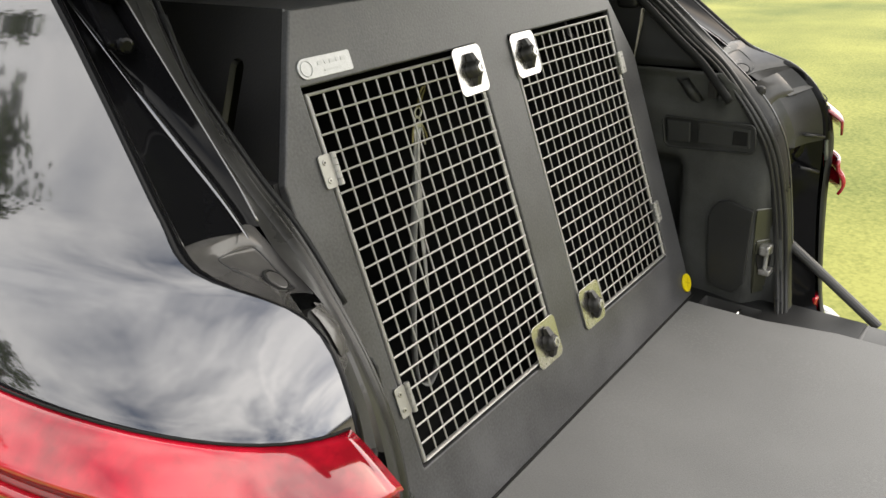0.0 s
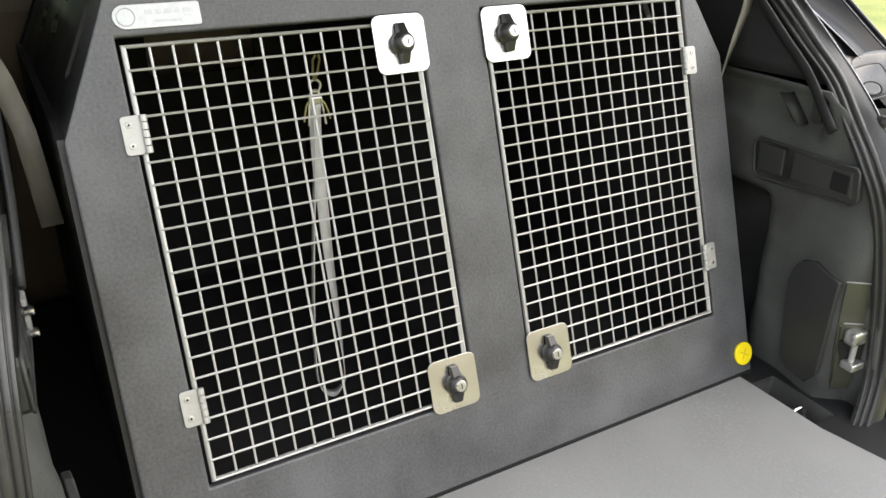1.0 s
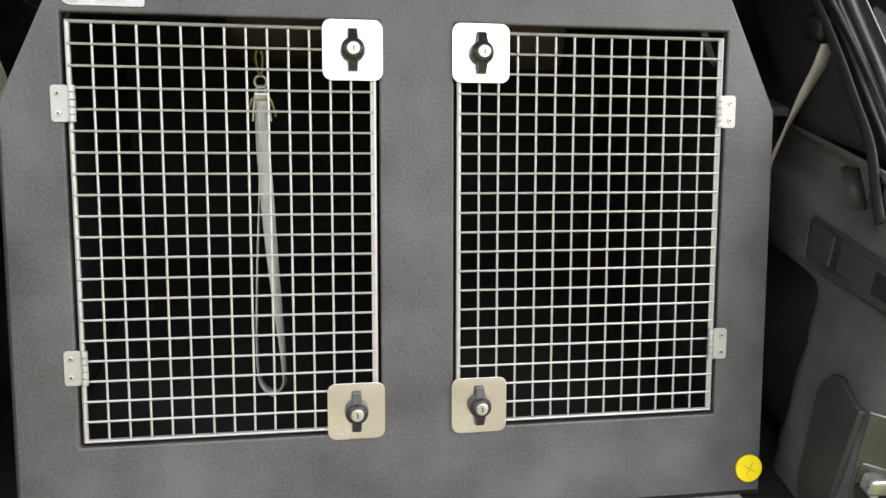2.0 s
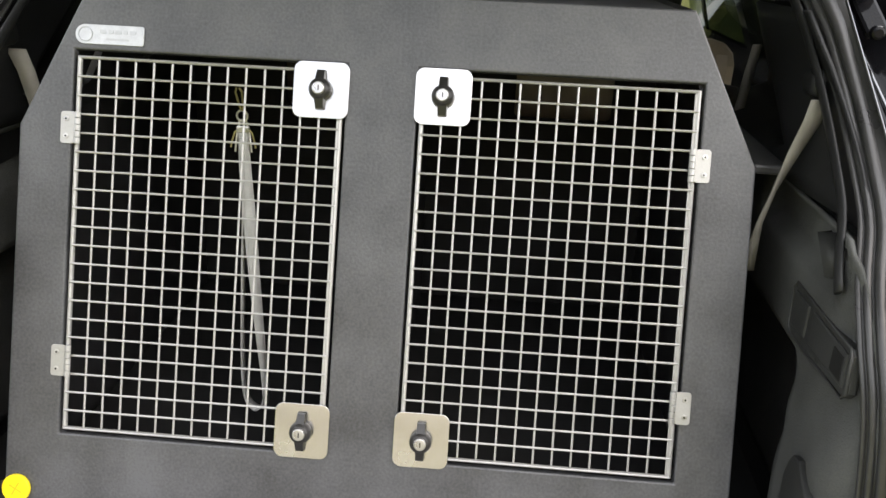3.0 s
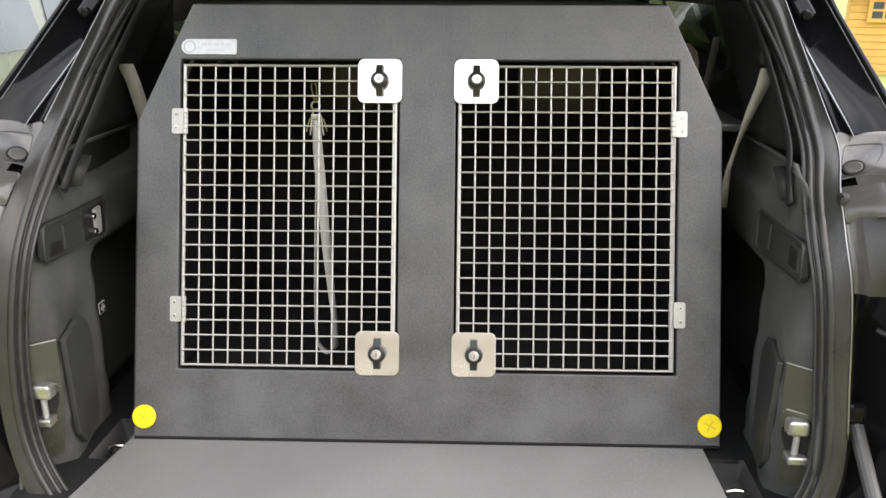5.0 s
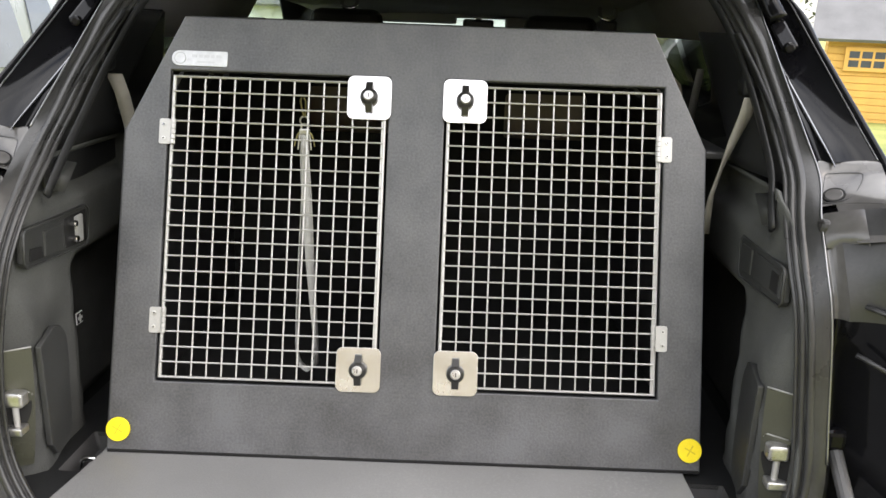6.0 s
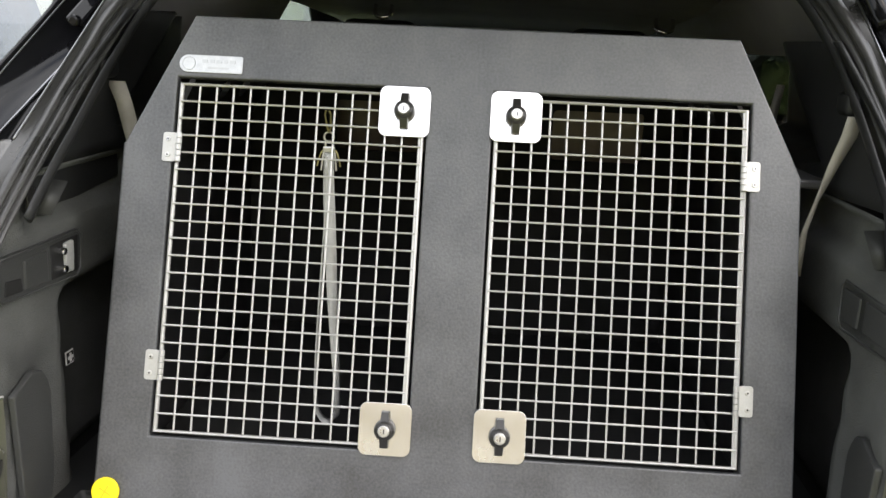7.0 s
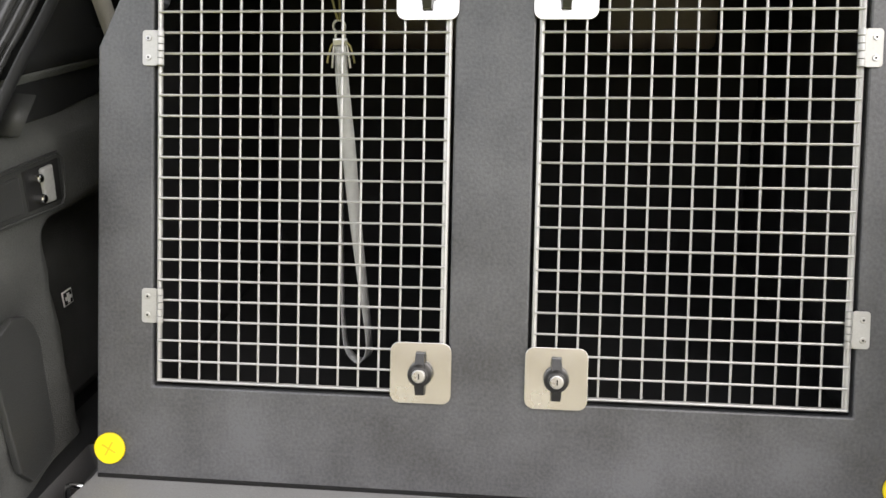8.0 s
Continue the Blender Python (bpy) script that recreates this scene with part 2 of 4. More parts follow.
def tube(pts, r, seg=8, closed=False, flat=1.0, up=(0, 0, 1), bm=None):
    """A round or flat bar along a line of points."""
    tmp = bmesh.new()
    pts = [Vector(p) for p in pts]
    rings = []
    n = len(pts)
    for i, p in enumerate(pts):
        a = pts[(i - 1) % n] if closed or i else p
        b = pts[(i + 1) % n] if closed or i < n - 1 else p
        d = (b - a).normalized()
        side = d.cross(Vector(up))
        if side.length < 1e-4:
            side = d.cross(Vector((1, 0.01, 0)))
        side.normalize()
        top = side.cross(d)
        rings.append([tmp.verts.new(p + side * math.cos(k * 2 * math.pi / seg) * r + top * math.sin(k * 2 * math.pi / seg) * r * flat) for k in range(seg)])
    for i in range(n if closed else n - 1):
        a, b = rings[i], rings[(i + 1) % n]
        for k in range(seg):
            tmp.faces.new((a[k], a[(k + 1) % seg], b[(k + 1) % seg], b[k]))
    if not closed:
        tmp.faces.new(rings[0][::-1])
        tmp.faces.new(rings[-1])
    bmesh.ops.recalc_face_normals(tmp, faces=tmp.faces[:])
    return merge(bm, tmp)


def loft(rows, thick=0.0, closed=False, bm=None):
    """A skin over rows of points; with thickness it becomes a solid shell."""
    tmp = bmesh.new()
    grid = [[tmp.verts.new(p) for p in row] for row in rows]
    for a, b in zip(grid, grid[1:]):
        m = len(a)
        for k in range(m if closed else m - 1):
            try:
                tmp.faces.new((a[k], a[(k + 1) % m], b[(k + 1) % m], b[k]))
            except ValueError:
                pass
    bmesh.ops.recalc_face_normals(tmp, faces=tmp.faces[:])
    if thick:
        bmesh.ops.solidify(tmp, geom=tmp.faces[:], thickness=thick)
    return merge(bm, tmp)


def plate(outline, thick, holes=(), bevel=0.0, plane="XZ", bm=None):
    """A flat board cut to an outline, with holes. XZ: it stands, its front at y = 0 and its back at y = thick. XY: it lies, its top at z = 0."""
    tmp = bmesh.new()
    edges = []
    for ring in (outline, *holes):
        vs = [tmp.verts.new((x, 0, z) if plane == "XZ" else (x, z, 0)) for x, z in ring]
        edges += [tmp.edges.new((vs[i], vs[(i + 1) % len(vs)])) for i in range(len(vs))]
    bmesh.ops.triangle_fill(tmp, use_beauty=True, use_dissolve=False, edges=edges)
    ext = bmesh.ops.extrude_face_region(tmp, geom=tmp.faces[:])
    vs = [g for g in ext["geom"] if isinstance(g, bmesh.types.BMVert)]
    bmesh.ops.translate(tmp, vec=(0, thick, 0) if plane == "XZ" else (0, 0, -thick), verts=vs)
    bmesh.ops.recalc_face_normals(tmp, faces=tmp.faces[:])
    if bevel:
        ang = [e for e in tmp.edges if len(e.link_faces) == 2 and e.calc_face_angle(0) > 1.2]
        bmesh.ops.bevel(tmp, geom=ang, offset=bevel, segments=2, affect="EDGES", profile=0.5)
    return merge(bm, tmp)


def rounded(x0, z0, x1, z1, r, n=5):
    """A rectangle's outline with round corners."""
    out = []
    for cx, cz, a0 in ((x1 - r, z1 - r, 0), (x0 + r, z1 - r, 90), (x0 + r, z0 + r, 180), (x1 - r, z0 + r, 270)):
        for k in range(n + 1):
            a = radians(a0 + 90 * k / n)
            out.append((cx + r * math.cos(a), cz + r * math.sin(a)))
    return out


def ellipse(cx, cz, rx, rz, n=16, turn=0.0):
    out = []
    for k in range(n):
        a = 2 * math.pi * k / n
        x, z = rx * math.cos(a), rz * math.sin(a)
        out.append((cx + x * math.cos(turn) - z * math.sin(turn), cz + x * math.sin(turn) + z * math.cos(turn)))
    return out


def smoothstep(v, a, b):
    t = min(1.0, max(0.0, (v - a) / (b - a)))
    return t * t * (3 - 2 * t)


# ---- dimensions ----
FLOOR = 0.72      # top of the boot mat
LEAN = 18.5       # the crate's front leans forward by this
FRONT = pose(0, 0, 0, -LEAN)
TOPZ = 0.734 * math.cos(radians(LEAN))
TOPY = 0.734 * math.sin(radians(LEAN))
KZ = 0.537 * math.cos(radians(LEAN))
KY = 0.537 * math.sin(radians(LEAN))
DEEP = 0.80       # the crate's back


# ---- ground ----
def ground():
    rows = []
    ys = [-400, -60, -20, -8, -2, 4, 10, 18, 26, 60, 400]
    xs = [-400, -60, -20, -8, 0, 8, 20, 60, 400]
    for y in ys:
        rows.append([(x, y, -0.032 * max(0.0, min(y, 26) - 3)) for x in xs])
    return tagged(part("ground", loft(rows), GRASS, smooth=True), "mown lawn of yellowish green grass", "lawn", kind="structure")


ground()


# ---- round about ----
def gz(y):
    return -0.032 * max(0.0, min(y, 26) - 3)


def boarded_house(x, y, turn, w, d, eave, ridge, wall_mat, label, windows, boards=False):
    h = thing("house", pose(x, y, gz(y) - 0.05, 0, 0, turn), label, "house")
    bm = box(w, d, eave, (0, 0, eave / 2))
    for sx in (-1, 1):
        merge(bm, loft([[(sx * w / 2, -d / 2, eave), (sx * w / 2, 0, ridge)], [(sx * w / 2, d / 2, eave), (sx * w / 2, 0, ridge)]], 0.1))
    wall = part("wall", bm, wall_mat, h)
    if boards:
        n = int(eave / 0.15)
        long_ = part("board", box(w + 0.04, 0.03, eave / n * 0.94, (0, 0, 0), 0.008, 1), wall_mat, wall)
        long_.matrix_local = Matrix.Translation((0, -d / 2 - 0.015, 0.5 * eave / n))
        for k in range(1, n):
            share("board", long_.data, wall, Matrix.Translation((0, -d / 2 - 0.015, (k + 0.5) * eave / n)))
        short_ = part("board", box(0.03, d, eave / n * 0.94, (0, 0, 0), 0.008, 1), wall_mat, wall)
        short_.matrix_local = Matrix.Translation((-w / 2 - 0.015, 0, 0.5 * eave / n))
        for k in range(1, n):
            share("board", short_.data, wall, Matrix.Translation((-w / 2 - 0.015, 0, (k + 0.5) * eave / n)))
    for sy in (-1, 1):
        part("roof", loft([[(-w / 2 - 0.4, sy * (d / 2 + 0.35), eave - 0.15), (w / 2 + 0.4, sy * (d / 2 + 0.35), eave - 0.15)], [(-w / 2 - 0.4, 0, ridge + 0.08), (w / 2 + 0.4, 0, ridge + 0.08)]], 0.08), ROOF, h)
    for wx, wz, ww, wh, nx, nz in windows:
        fr = part("window", box(ww + 0.14, 0.06, wh + 0.14, (wx, -d / 2 - 0.07, wz), 0.01), YWOOD if boards else WPAINT, h)
        for i in range(nx):
            for j in range(nz):
                cw, ch = ww / nx, wh / nz
                part("pane", box(cw - 0.05, 0.02, ch - 0.05, (wx - ww / 2 + (i + 0.5) * cw, -d / 2 - 0.095, wz - wh / 2 + (j + 0.5) * ch)), PANE, fr)
    return h


boarded_house(14.07, 18.58, -24, 9.0, 6.0, 2.07, 4.62, YWOOD, "yellow boarded cabin with a grey felt roof", ((-3.43, 1.49, 1.3, 0.40, 5, 2), (0.4, 1.49, 1.3, 0.40, 5, 2)), True)
boarded_house(-9.5, 27.0, 15, 12.0, 7.0, 2.7, 5.0, RENDERW, "pale rendered bungalow behind a hedge", ((-2.0, 1.4, 1.4, 1.0, 2, 1), (2.4, 1.4, 1.4, 1.0, 2, 1)))
# last one is out of view, added to tint the latch reflections
boarded_house(1.0, -14.0, 180, 22.0, 7.0, 5.2, 7.0, TAN, "unseen long cream building added for reflections", ((-6.0, 1.5, 1.4, 1.0, 2, 2), (5.0, 1.5, 1.4, 1.0, 2, 2)))


def tree(x, y, height, spread, seed):
    rnd = random.Random(seed)
    t = thing("tree", pose(x, y, gz(y) - 0.05), "broad leafy garden tree", "tree", "garden trees")
    bm = tube([(0, 0, 0), (0.05, 0.02, height * 0.2), (0.0, 0.08, height * 0.45), (0.1, 0.0, height * 0.8)], 0.16, 8)
    for k in range(7):
        a = rnd.uniform(0, 6.28)
        z0 = height * rnd.uniform(0.25, 0.55)
        r = spread * rnd.uniform(0.5, 0.8)
        tube([(0, 0, z0), (r * 0.5 * math.cos(a), r * 0.5 * math.sin(a), z0 + height * 0.12), (r * math.cos(a), r * math.sin(a), z0 + height * 0.22)], 0.055, 6, bm=bm)
    part("trunk", bm, BARK, t, smooth=True)
    verts, faces = [], []
    clumps = [(rnd.uniform(0, 6.28), rnd.uniform(0.1, 1.0) ** 0.6, rnd.uniform(0.28, 1.0)) for _ in range(60)]
    for a, r, h in clumps:
        wide = spread * (1 - abs(h - 0.55) * 1.3) * r
        c = Vector((wide * math.cos(a), wide * math.sin(a), height * h))
        for _ in range(70):
            p = c + Vector((rnd.gauss(0, 1), rnd.gauss(0, 1), rnd.gauss(0, 0.8))) * spread * 0.13
            u = Vector((rnd.uniform(-1, 1), rnd.uniform(-1, 1), rnd.uniform(-1, 1))).normalized() * rnd.uniform(0.07, 0.15)
            v = u.cross(Vector((rnd.uniform(-1, 1), rnd.uniform(-1, 1), 1))).normalized() * u.length * 0.6
            i = len(verts)
            verts += [p - u, p + v, p + u, p - v]
            faces.append((i, i + 1, i + 2, i + 3))
    me = bpy.data.meshes.new("crown")
    me.from_pydata([tuple(v) for v in verts], [], faces)
    me.materials.append(LEAF)
    ob = new("crown", me)
    ob.parent = t
    return t


# second stands in for a dark fence; last is unseen, for paint reflections
for k, (x, y, hh, sp) in enumerate(((-5.6, 7.9, 3.6, 1.5), (10.0, 29, 7, 3), (-24, 20, 8, 3.2), (-8.2, 7.4, 7.2, 2.2))):
    tree(x, y, hh, sp, 11 + k)


def parked_van(x, y, turn):
    van = thing("van", pose(x, y, gz(y), 0, 0, turn), "pale grey parked van with dark side windows", "van")
    prof = [(-0.85, 0.35), (-0.92, 0.7), (-0.92, 1.05), (-0.86, 1.40), (-0.78, 1.82), (-0.60, 1.95), (0.60, 1.95), (0.78, 1.82), (0.86, 1.40), (0.92, 1.05), (0.92, 0.7), (0.85, 0.35)]
    rows = [[(px * w, py, 0.3 + (pz - 0.3) * h) for px, pz in prof] for py, w, h in ((-2.2, 0.93, 0.95), (-2.0, 1.0, 1.0), (0.9, 1.0, 1.0), (1.3, 0.98, 0.9), (1.8, 0.97, 0.55), (2.3, 0.9, 0.45))]
    bm = loft(rows, closed=True)
    bmesh.ops.holes_fill(bm, edges=bm.edges[:])
    part("body", bm, VAN, van, smooth=True)
    for s in (-1, 1):
        for y0, y1 in ((-1.8, -0.75), (-0.6, 0.35), (0.5, 1.0)):
            part("side_window", loft([[(s * 0.927, y0, 1.06), (s * 0.927, y1, 1.06)], [(s * 0.868, y0 + 0.04, 1.42), (s * 0.868, y1 - 0.04, 1.42)], [(s * 0.815, y0 + 0.08, 1.66), (s * 0.815, y1 - 0.08, 1.66)]], 0.012), PANE, van)
        for wy in (-1.4, 1.5):
            wheel = part("wheel", tyre(), RUBBER, van, "", Matrix.Translation((s * 0.82, wy, 0.365)), smooth=True)
            part("rim", cyl(0.23, 0.20, (0, 0, 0), "X", seg=20, bevel=0.01), ALU, wheel)
    part("rear_window", box(1.30, 0.03, 0.40, (0.0, -2.212, 1.20), 0.01), PANE, van)
    part("rear_pillar", box(0.08, 0.04, 0.44, (-0.12, -2.217, 1.20), 0.01), KNOB, van)
    part("rear_wiper", tube([(0.28, -2.23, 1.33), (0.05, -2.23, 1.42)], 0.014, 6), KNOB, van)
    return van


def tyre():
    prof = [(-0.12, 0.25), (-0.13, 0.30), (-0.115, 0.35), (-0.08, 0.365), (0.08, 0.365), (0.115, 0.35), (0.13, 0.30), (0.12, 0.25)]
    rows = [[(x, r * math.cos(a), r * math.sin(a)) for x, r in prof] for a in [2 * math.pi * k / 32 for k in range(33)]]
    bm = loft(rows)
    bmesh.ops.remove_doubles(bm, verts=bm.verts, dist=0.0005)
    return bm


parked_van(-3.92, 4.3, 4)


def garden_lamp(x, y, top):
    lamp = thing("garden_lamp", pose(x, y, gz(y) - 0.05), "white post lamp with a flat round hood", "lamp")
    part("post", cyl(0.035, top - 0.3, (0, 0, (top - 0.3) / 2), seg=12), WPAINT, lamp)
    part("neck", cyl(0.07, 0.25, (0, 0, top - 0.17), r2=0.03, seg=14), WPAINT, lamp)
    part("base_ring", cyl(0.13, 0.05, (0, 0, top - 0.28), seg=18, bevel=0.01), WPAINT, lamp)
    part("hood", cyl(0.14, 0.06, (0, 0, top - 0.03), r2=0.09, seg=18, bevel=0.01), WPAINT, lamp)


garden_lamp(5.58, 12.0, 2.38)


# ---- the car ----
car = thing("car", pose(-0.012, -0.015, 0, 0, 0, -2.2), "glossy black estate SUV with its split tailgate open", "car")

SEAL = [(0.48, -0.165, 0.660), (0.540, -0.147, 0.705), (0.584, -0.124, 0.79), (0.592, -0.106, 0.92), (0.585, -0.078, 1.04), (0.580, -0.041, 1.11),
        (0.575, 0.006, 1.165), (0.571, 0.058, 1.215), (0.570, 0.115, 1.26), (0.567, 0.172, 1.31), (0.561, 0.230, 1.36), (0.545, 0.295, 1.425),
        (0.505, 0.395, 1.51), (0.41, 0.49, 1.57), (0.22, 0.55, 1.605), (0.0, 0.565, 1.61)]
GUTTER = [(0.64, -0.225, 0.62), (0.685, -0.184, 0.68), (0.695, -0.162, 0.80), (0.698, -0.150, 0.93), (0.692, -0.146, 1.06), (0.678, -0.129, 1.142),
          (0.664, -0.066, 1.204), (0.697, 0.042, 1.232), (0.690, 0.093, 1.268), (0.679, 0.142, 1.308), (0.666, 0.196, 1.352), (0.651, 0.261, 1.405),
          (0.630, 0.347, 1.475), (0.56, 0.49, 1.55), (0.32, 0.63, 1.63), (0.0, 0.66, 1.645)]


def widen(z, s):
    """The jamb stands a little further out on one side than on the other, high up and low down."""
    return 0.026 * smoothstep(z, 1.12, 1.24) + 0.016 * (1 - smoothstep(z, 0.74, 0.92)) if s > 0 else 0.0


def flip(pts, s):
    return [(s * p[0] + widen(p[2], s), p[1], p[2]) for p in pts]


def seal_y(z):
    for a, b in zip(SEAL[1:], SEAL[2:]):
        if a[2] <= z <= b[2]:
            t = (z - a[2]) / (b[2] - a[2])
            return a[0] + t * (b[0] - a[0]), a[1] + t * (b[1] - a[1])
    return SEAL[1][:2] if z < SEAL[1][2] else SEAL[-1][:2]


def trim_x(y, z):
    """Half the boot's width at a place on its side lining."""
    xs, ys = seal_y(z)
    x = 0.563 + (xs - 0.563) * min(1.0, max(0.0, (0.03 - y) / max(0.02, 0.03 - ys)))
    flat = 0.563 - 0.014 * smoothstep(-y, -0.04, 0.05)
    stepped = flat + (max(xs, 0.590) - flat) * min(1.0, max(0.0, (-0.060 - y) / 0.024))
    x += (stepped - x) * (1 - smoothstep(z, 0.95, 1.05))
    hollow = smoothstep(y, 0.095, 0.14) * (1 - smoothstep(z, 0.97, 1.03))
    niche = smoothstep(y, 0.035, 0.05) * (1 - smoothstep(y, 0.34, 0.36)) * smoothstep(z, 1.118, 1.136) * (1 - smoothstep(z, 1.188, 1.196))
    return x + 0.085 * hollow + 0.022 * niche


def side_plate(name, outline, x, thick, s, material, parent, label="", bevel=0.0015, tilt=0.0):
    """A board against the side lining: its outline in y and z, its face at half width x."""
    bm = plate(outline, thick, bevel=bevel)
    for v in bm.verts:
        v.co.y += tilt * (0.03 - v.co.x)
    bmesh.ops.transform(bm, matrix=Matrix(((0, s, 0, s * x), (1, 0, 0, 0), (0, 0, 1, 0), (0, 0, 0, 1))), verts=bm.verts)
    bmesh.ops.recalc_face_normals(bm, faces=bm.faces[:])
    return part(name, bm, material, parent, label)


def pocket_strip(s, ring, wide):
    """The hard edge of the load floor, with an opening for a pocket."""
    x0, x1 = min(p[0] for p in ring), max(p[0] for p in ring)
    y0, y1 = min(p[1] for p in ring), max(p[1] for p in ring)
    a, b, c, d = wide[0][0], wide[1][0], wide[0][1], wide[2][1]
    bm = None
    for u0, v0, u1, v1 in ((a, c, b, y0), (a, y1, b, d), (a, y0, x0, y1), (x1, y0, b, y1)):
        bm = box(u1 - u0, v1 - v0, 0.008, (s * (u0 + u1) / 2, (v0 + v1) / 2, 0.708), 0.0, bm=bm)
    return part("floor_edge", bm, PILLAR, car, "black plastic floor edge with a lashing pocket")


def car_side(s):
    # side lining
    def lining_rows(zs):
        rows = []
        for z in zs:
            xs, ys = seal_y(z)
            row = []
            for k in range(80):
                far = 1.05 if z < 1.23 else 0.76
                y = ys + (far - ys) * (k / 79) ** 1.2
                x = trim_x(y, z)
                if z > 1.2:
                    x = min(x, xs + (0.56 - xs) * smoothstep(y, ys, ys + 0.3) - 0.10 * max(0, z - 1.2))
                    x += 0.10 * smoothstep(y, ys + 0.20, ys + 0.225) * smoothstep(z, 1.22, 1.26) + widen(z, s) * (1 - smoothstep(y, ys, ys + 0.2))
                row.append((s * x, y, z))
            rows.append(row)
        return rows

    lining = part("side_lining", loft(lining_rows([0.69 + 0.0127 * k for k in range(41)]), 0.006 * s), FELT, car, "dark grey felt boot side lining", smooth=True)
    part("pillar_trim", loft(lining_rows([1.201 + 0.02 * k for k in range(12)]), 0.006 * s), PILLAR, car, "smooth black pillar trim", smooth=True)
    # rubber seal, double lipped
    line = smoothed(flip(SEAL, s), 5)
    ribs = ((-0.014, -0.004), (-0.012, 0.004), (-0.007, 0.0085), (-0.001, 0.0085), (0.004, 0.004), (0.0055, 0.0010), (0.007, 0.004), (0.0115, 0.0080), (0.016, 0.0075),
            (0.0200, 0.004), (0.0215, 0.0005), (0.023, 0.003), (0.027, 0.0055), (0.031, 0.004), (0.034, -0.004))
    rows = []
    for k, p in enumerate(line):
        along = (line[min(k + 1, len(line) - 1)] - line[max(k - 1, 0)]).normalized()
        inward = Vector((0, -1, 0)).cross(along).normalized() * s
        across, proud = inward * 0.77 + Vector((0, 0.64, 0)), inward * 0.64 - Vector((0, 0.77, 0))
        slim = 0.66 + 0.16 * smoothstep(p.z, 1.0, 1.25)
        rows.append([p + across * (d * slim) + proud * h for d, h in ribs])
    part("seal", loft(rows), RUBBER, car, "black ribbed rubber tailgate seal", smooth=True)
    # painted jamb between seal and gutter
    g = smoothed(flip(GUTTER, s), 5)

    def on_jamb(w, t, lift=0.0):
        """A point on the jamb: w along the seal, t from seal to panel edge, lifted outwards."""
        i = min(int(w), len(line) - 2)
        a, b = line[i].lerp(line[i + 1], w - i), g[i].lerp(g[i + 1], w - i)
        out = (line[i + 1] - line[i]).cross(b - a).normalized() * -s
        return a.lerp(b, t) + out * lift

    def profile(w):
        """Places across the jamb: seal flange, its highlight line, the valley line, the rim and the panel edge."""
        i = min(int(w), len(line) - 2)
        a, b = line[i].lerp(line[i + 1], w - i), g[i].lerp(g[i + 1], w - i)
        up = smoothstep(b.z, 1.20, 1.28)
        over = smoothstep(b.z, 1.44, 1.56)
        flat = [a.lerp(b, f) for f in (0.10, 0.22, 0.40, 0.90)]
        zb = a.z + 0.25 * (b.z - a.z)
        zv, zr = a.z + 0.45 * (b.z - a.z), b.z
        bead = Vector((widen(zb, s) + s * (0.599 - 0.14 * (zb - 1.2)), 0.030 + 1.13 * (zb - 1.2), zb))
        valley = Vector((widen(zv, s) + s * (0.6235 - 0.165 * (zv - 1.2)), 0.001 + 1.65 * (zv - 1.2), zv))
        rim = Vector((widen(zr, s) + s * (0.697 - 0.275 * (zr - 1.2)), 0.020 + 1.2 * (zr - 1.2), zr))
        deep = Vector((0, 0.09, 0))
        bead = flat[1].lerp(bead.lerp(flat[1], over), up)
        valley = flat[2].lerp(valley.lerp(flat[2] + deep, over), up)
        rim = flat[3].lerp(rim.lerp(flat[3], over), up)
        return a, flat[0], bead, valley, rim, b

    def hang(p, q, n, sag, ends=True):
        """Points from p to q that dip forwards between them."""
        return [p.lerp(q, k / n) + Vector((0, sag * math.sin(math.pi * k / n), 0)) for k in range(0 if ends else 1, n + 1)]

    band, face, lip = [], [], []
    for w in range(len(line)):
        a, c, bead, valley, rim, b = profile(w)
        band.append([a + Vector((0, -0.004, 0)), c + Vector((0, -0.005, 0)), c.lerp(bead, 0.5) + Vector((0, -0.003, 0)), bead])
        low = 0.050 * (1 - smoothstep(b.z, 0.98, 1.08))
        valley = valley + Vector((0, low, 0))
        face.append(hang(bead, valley, 5, 0.012) + hang(valley, rim, 8, 0.006, False))
        lip.append([rim, rim.lerp(b, 0.15) + Vector((0, -0.006, 0)), rim.lerp(b, 0.6) + Vector((0, -0.007, 0)), b + Vector((0, -0.002, 0)), b + Vector((s * 0.001, 0.006, 0))])
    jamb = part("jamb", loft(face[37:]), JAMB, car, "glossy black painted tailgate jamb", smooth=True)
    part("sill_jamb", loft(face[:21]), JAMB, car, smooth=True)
    part("lower_jamb", loft([r[:6] for r in face[20:31]]), CORNER, car, "glossy black lower jamb, greyed for its sky reflection", smooth=True)
    part("lower_flange", loft([r[5:] for r in face[20:31]]), FLANGE, car, "satin dark grey flange beside the tail lamp", smooth=True)
    for z0, z1 in ((1.075, 1.066), (1.005, 0.990)):
        part("flange_rib", tube([(s * 0.640, -0.112, z0), (s * 0.660, -0.128, (z0 + z1) / 2), (s * 0.676, -0.142, z1)], 0.0035, 6), FLANGE, car, smooth=True)
    step = loft([[on_jamb(w, 0.24 + 0.42 * k / 6, h * (1 - (2 * k / 6 - 1) ** 4)) for k in range(7)] for w, h in ((26.6, -0.012), (27.0, 0.0), (27.6, 0.004), (28.6, 0.005), (29.5, 0.004), (30.2, 0.002))])
    part("jamb_step", step, CORNER, car, smooth=True)
    part("seal_band", loft(band), RUBBER, car, smooth=True)
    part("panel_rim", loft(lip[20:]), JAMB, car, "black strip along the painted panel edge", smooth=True)
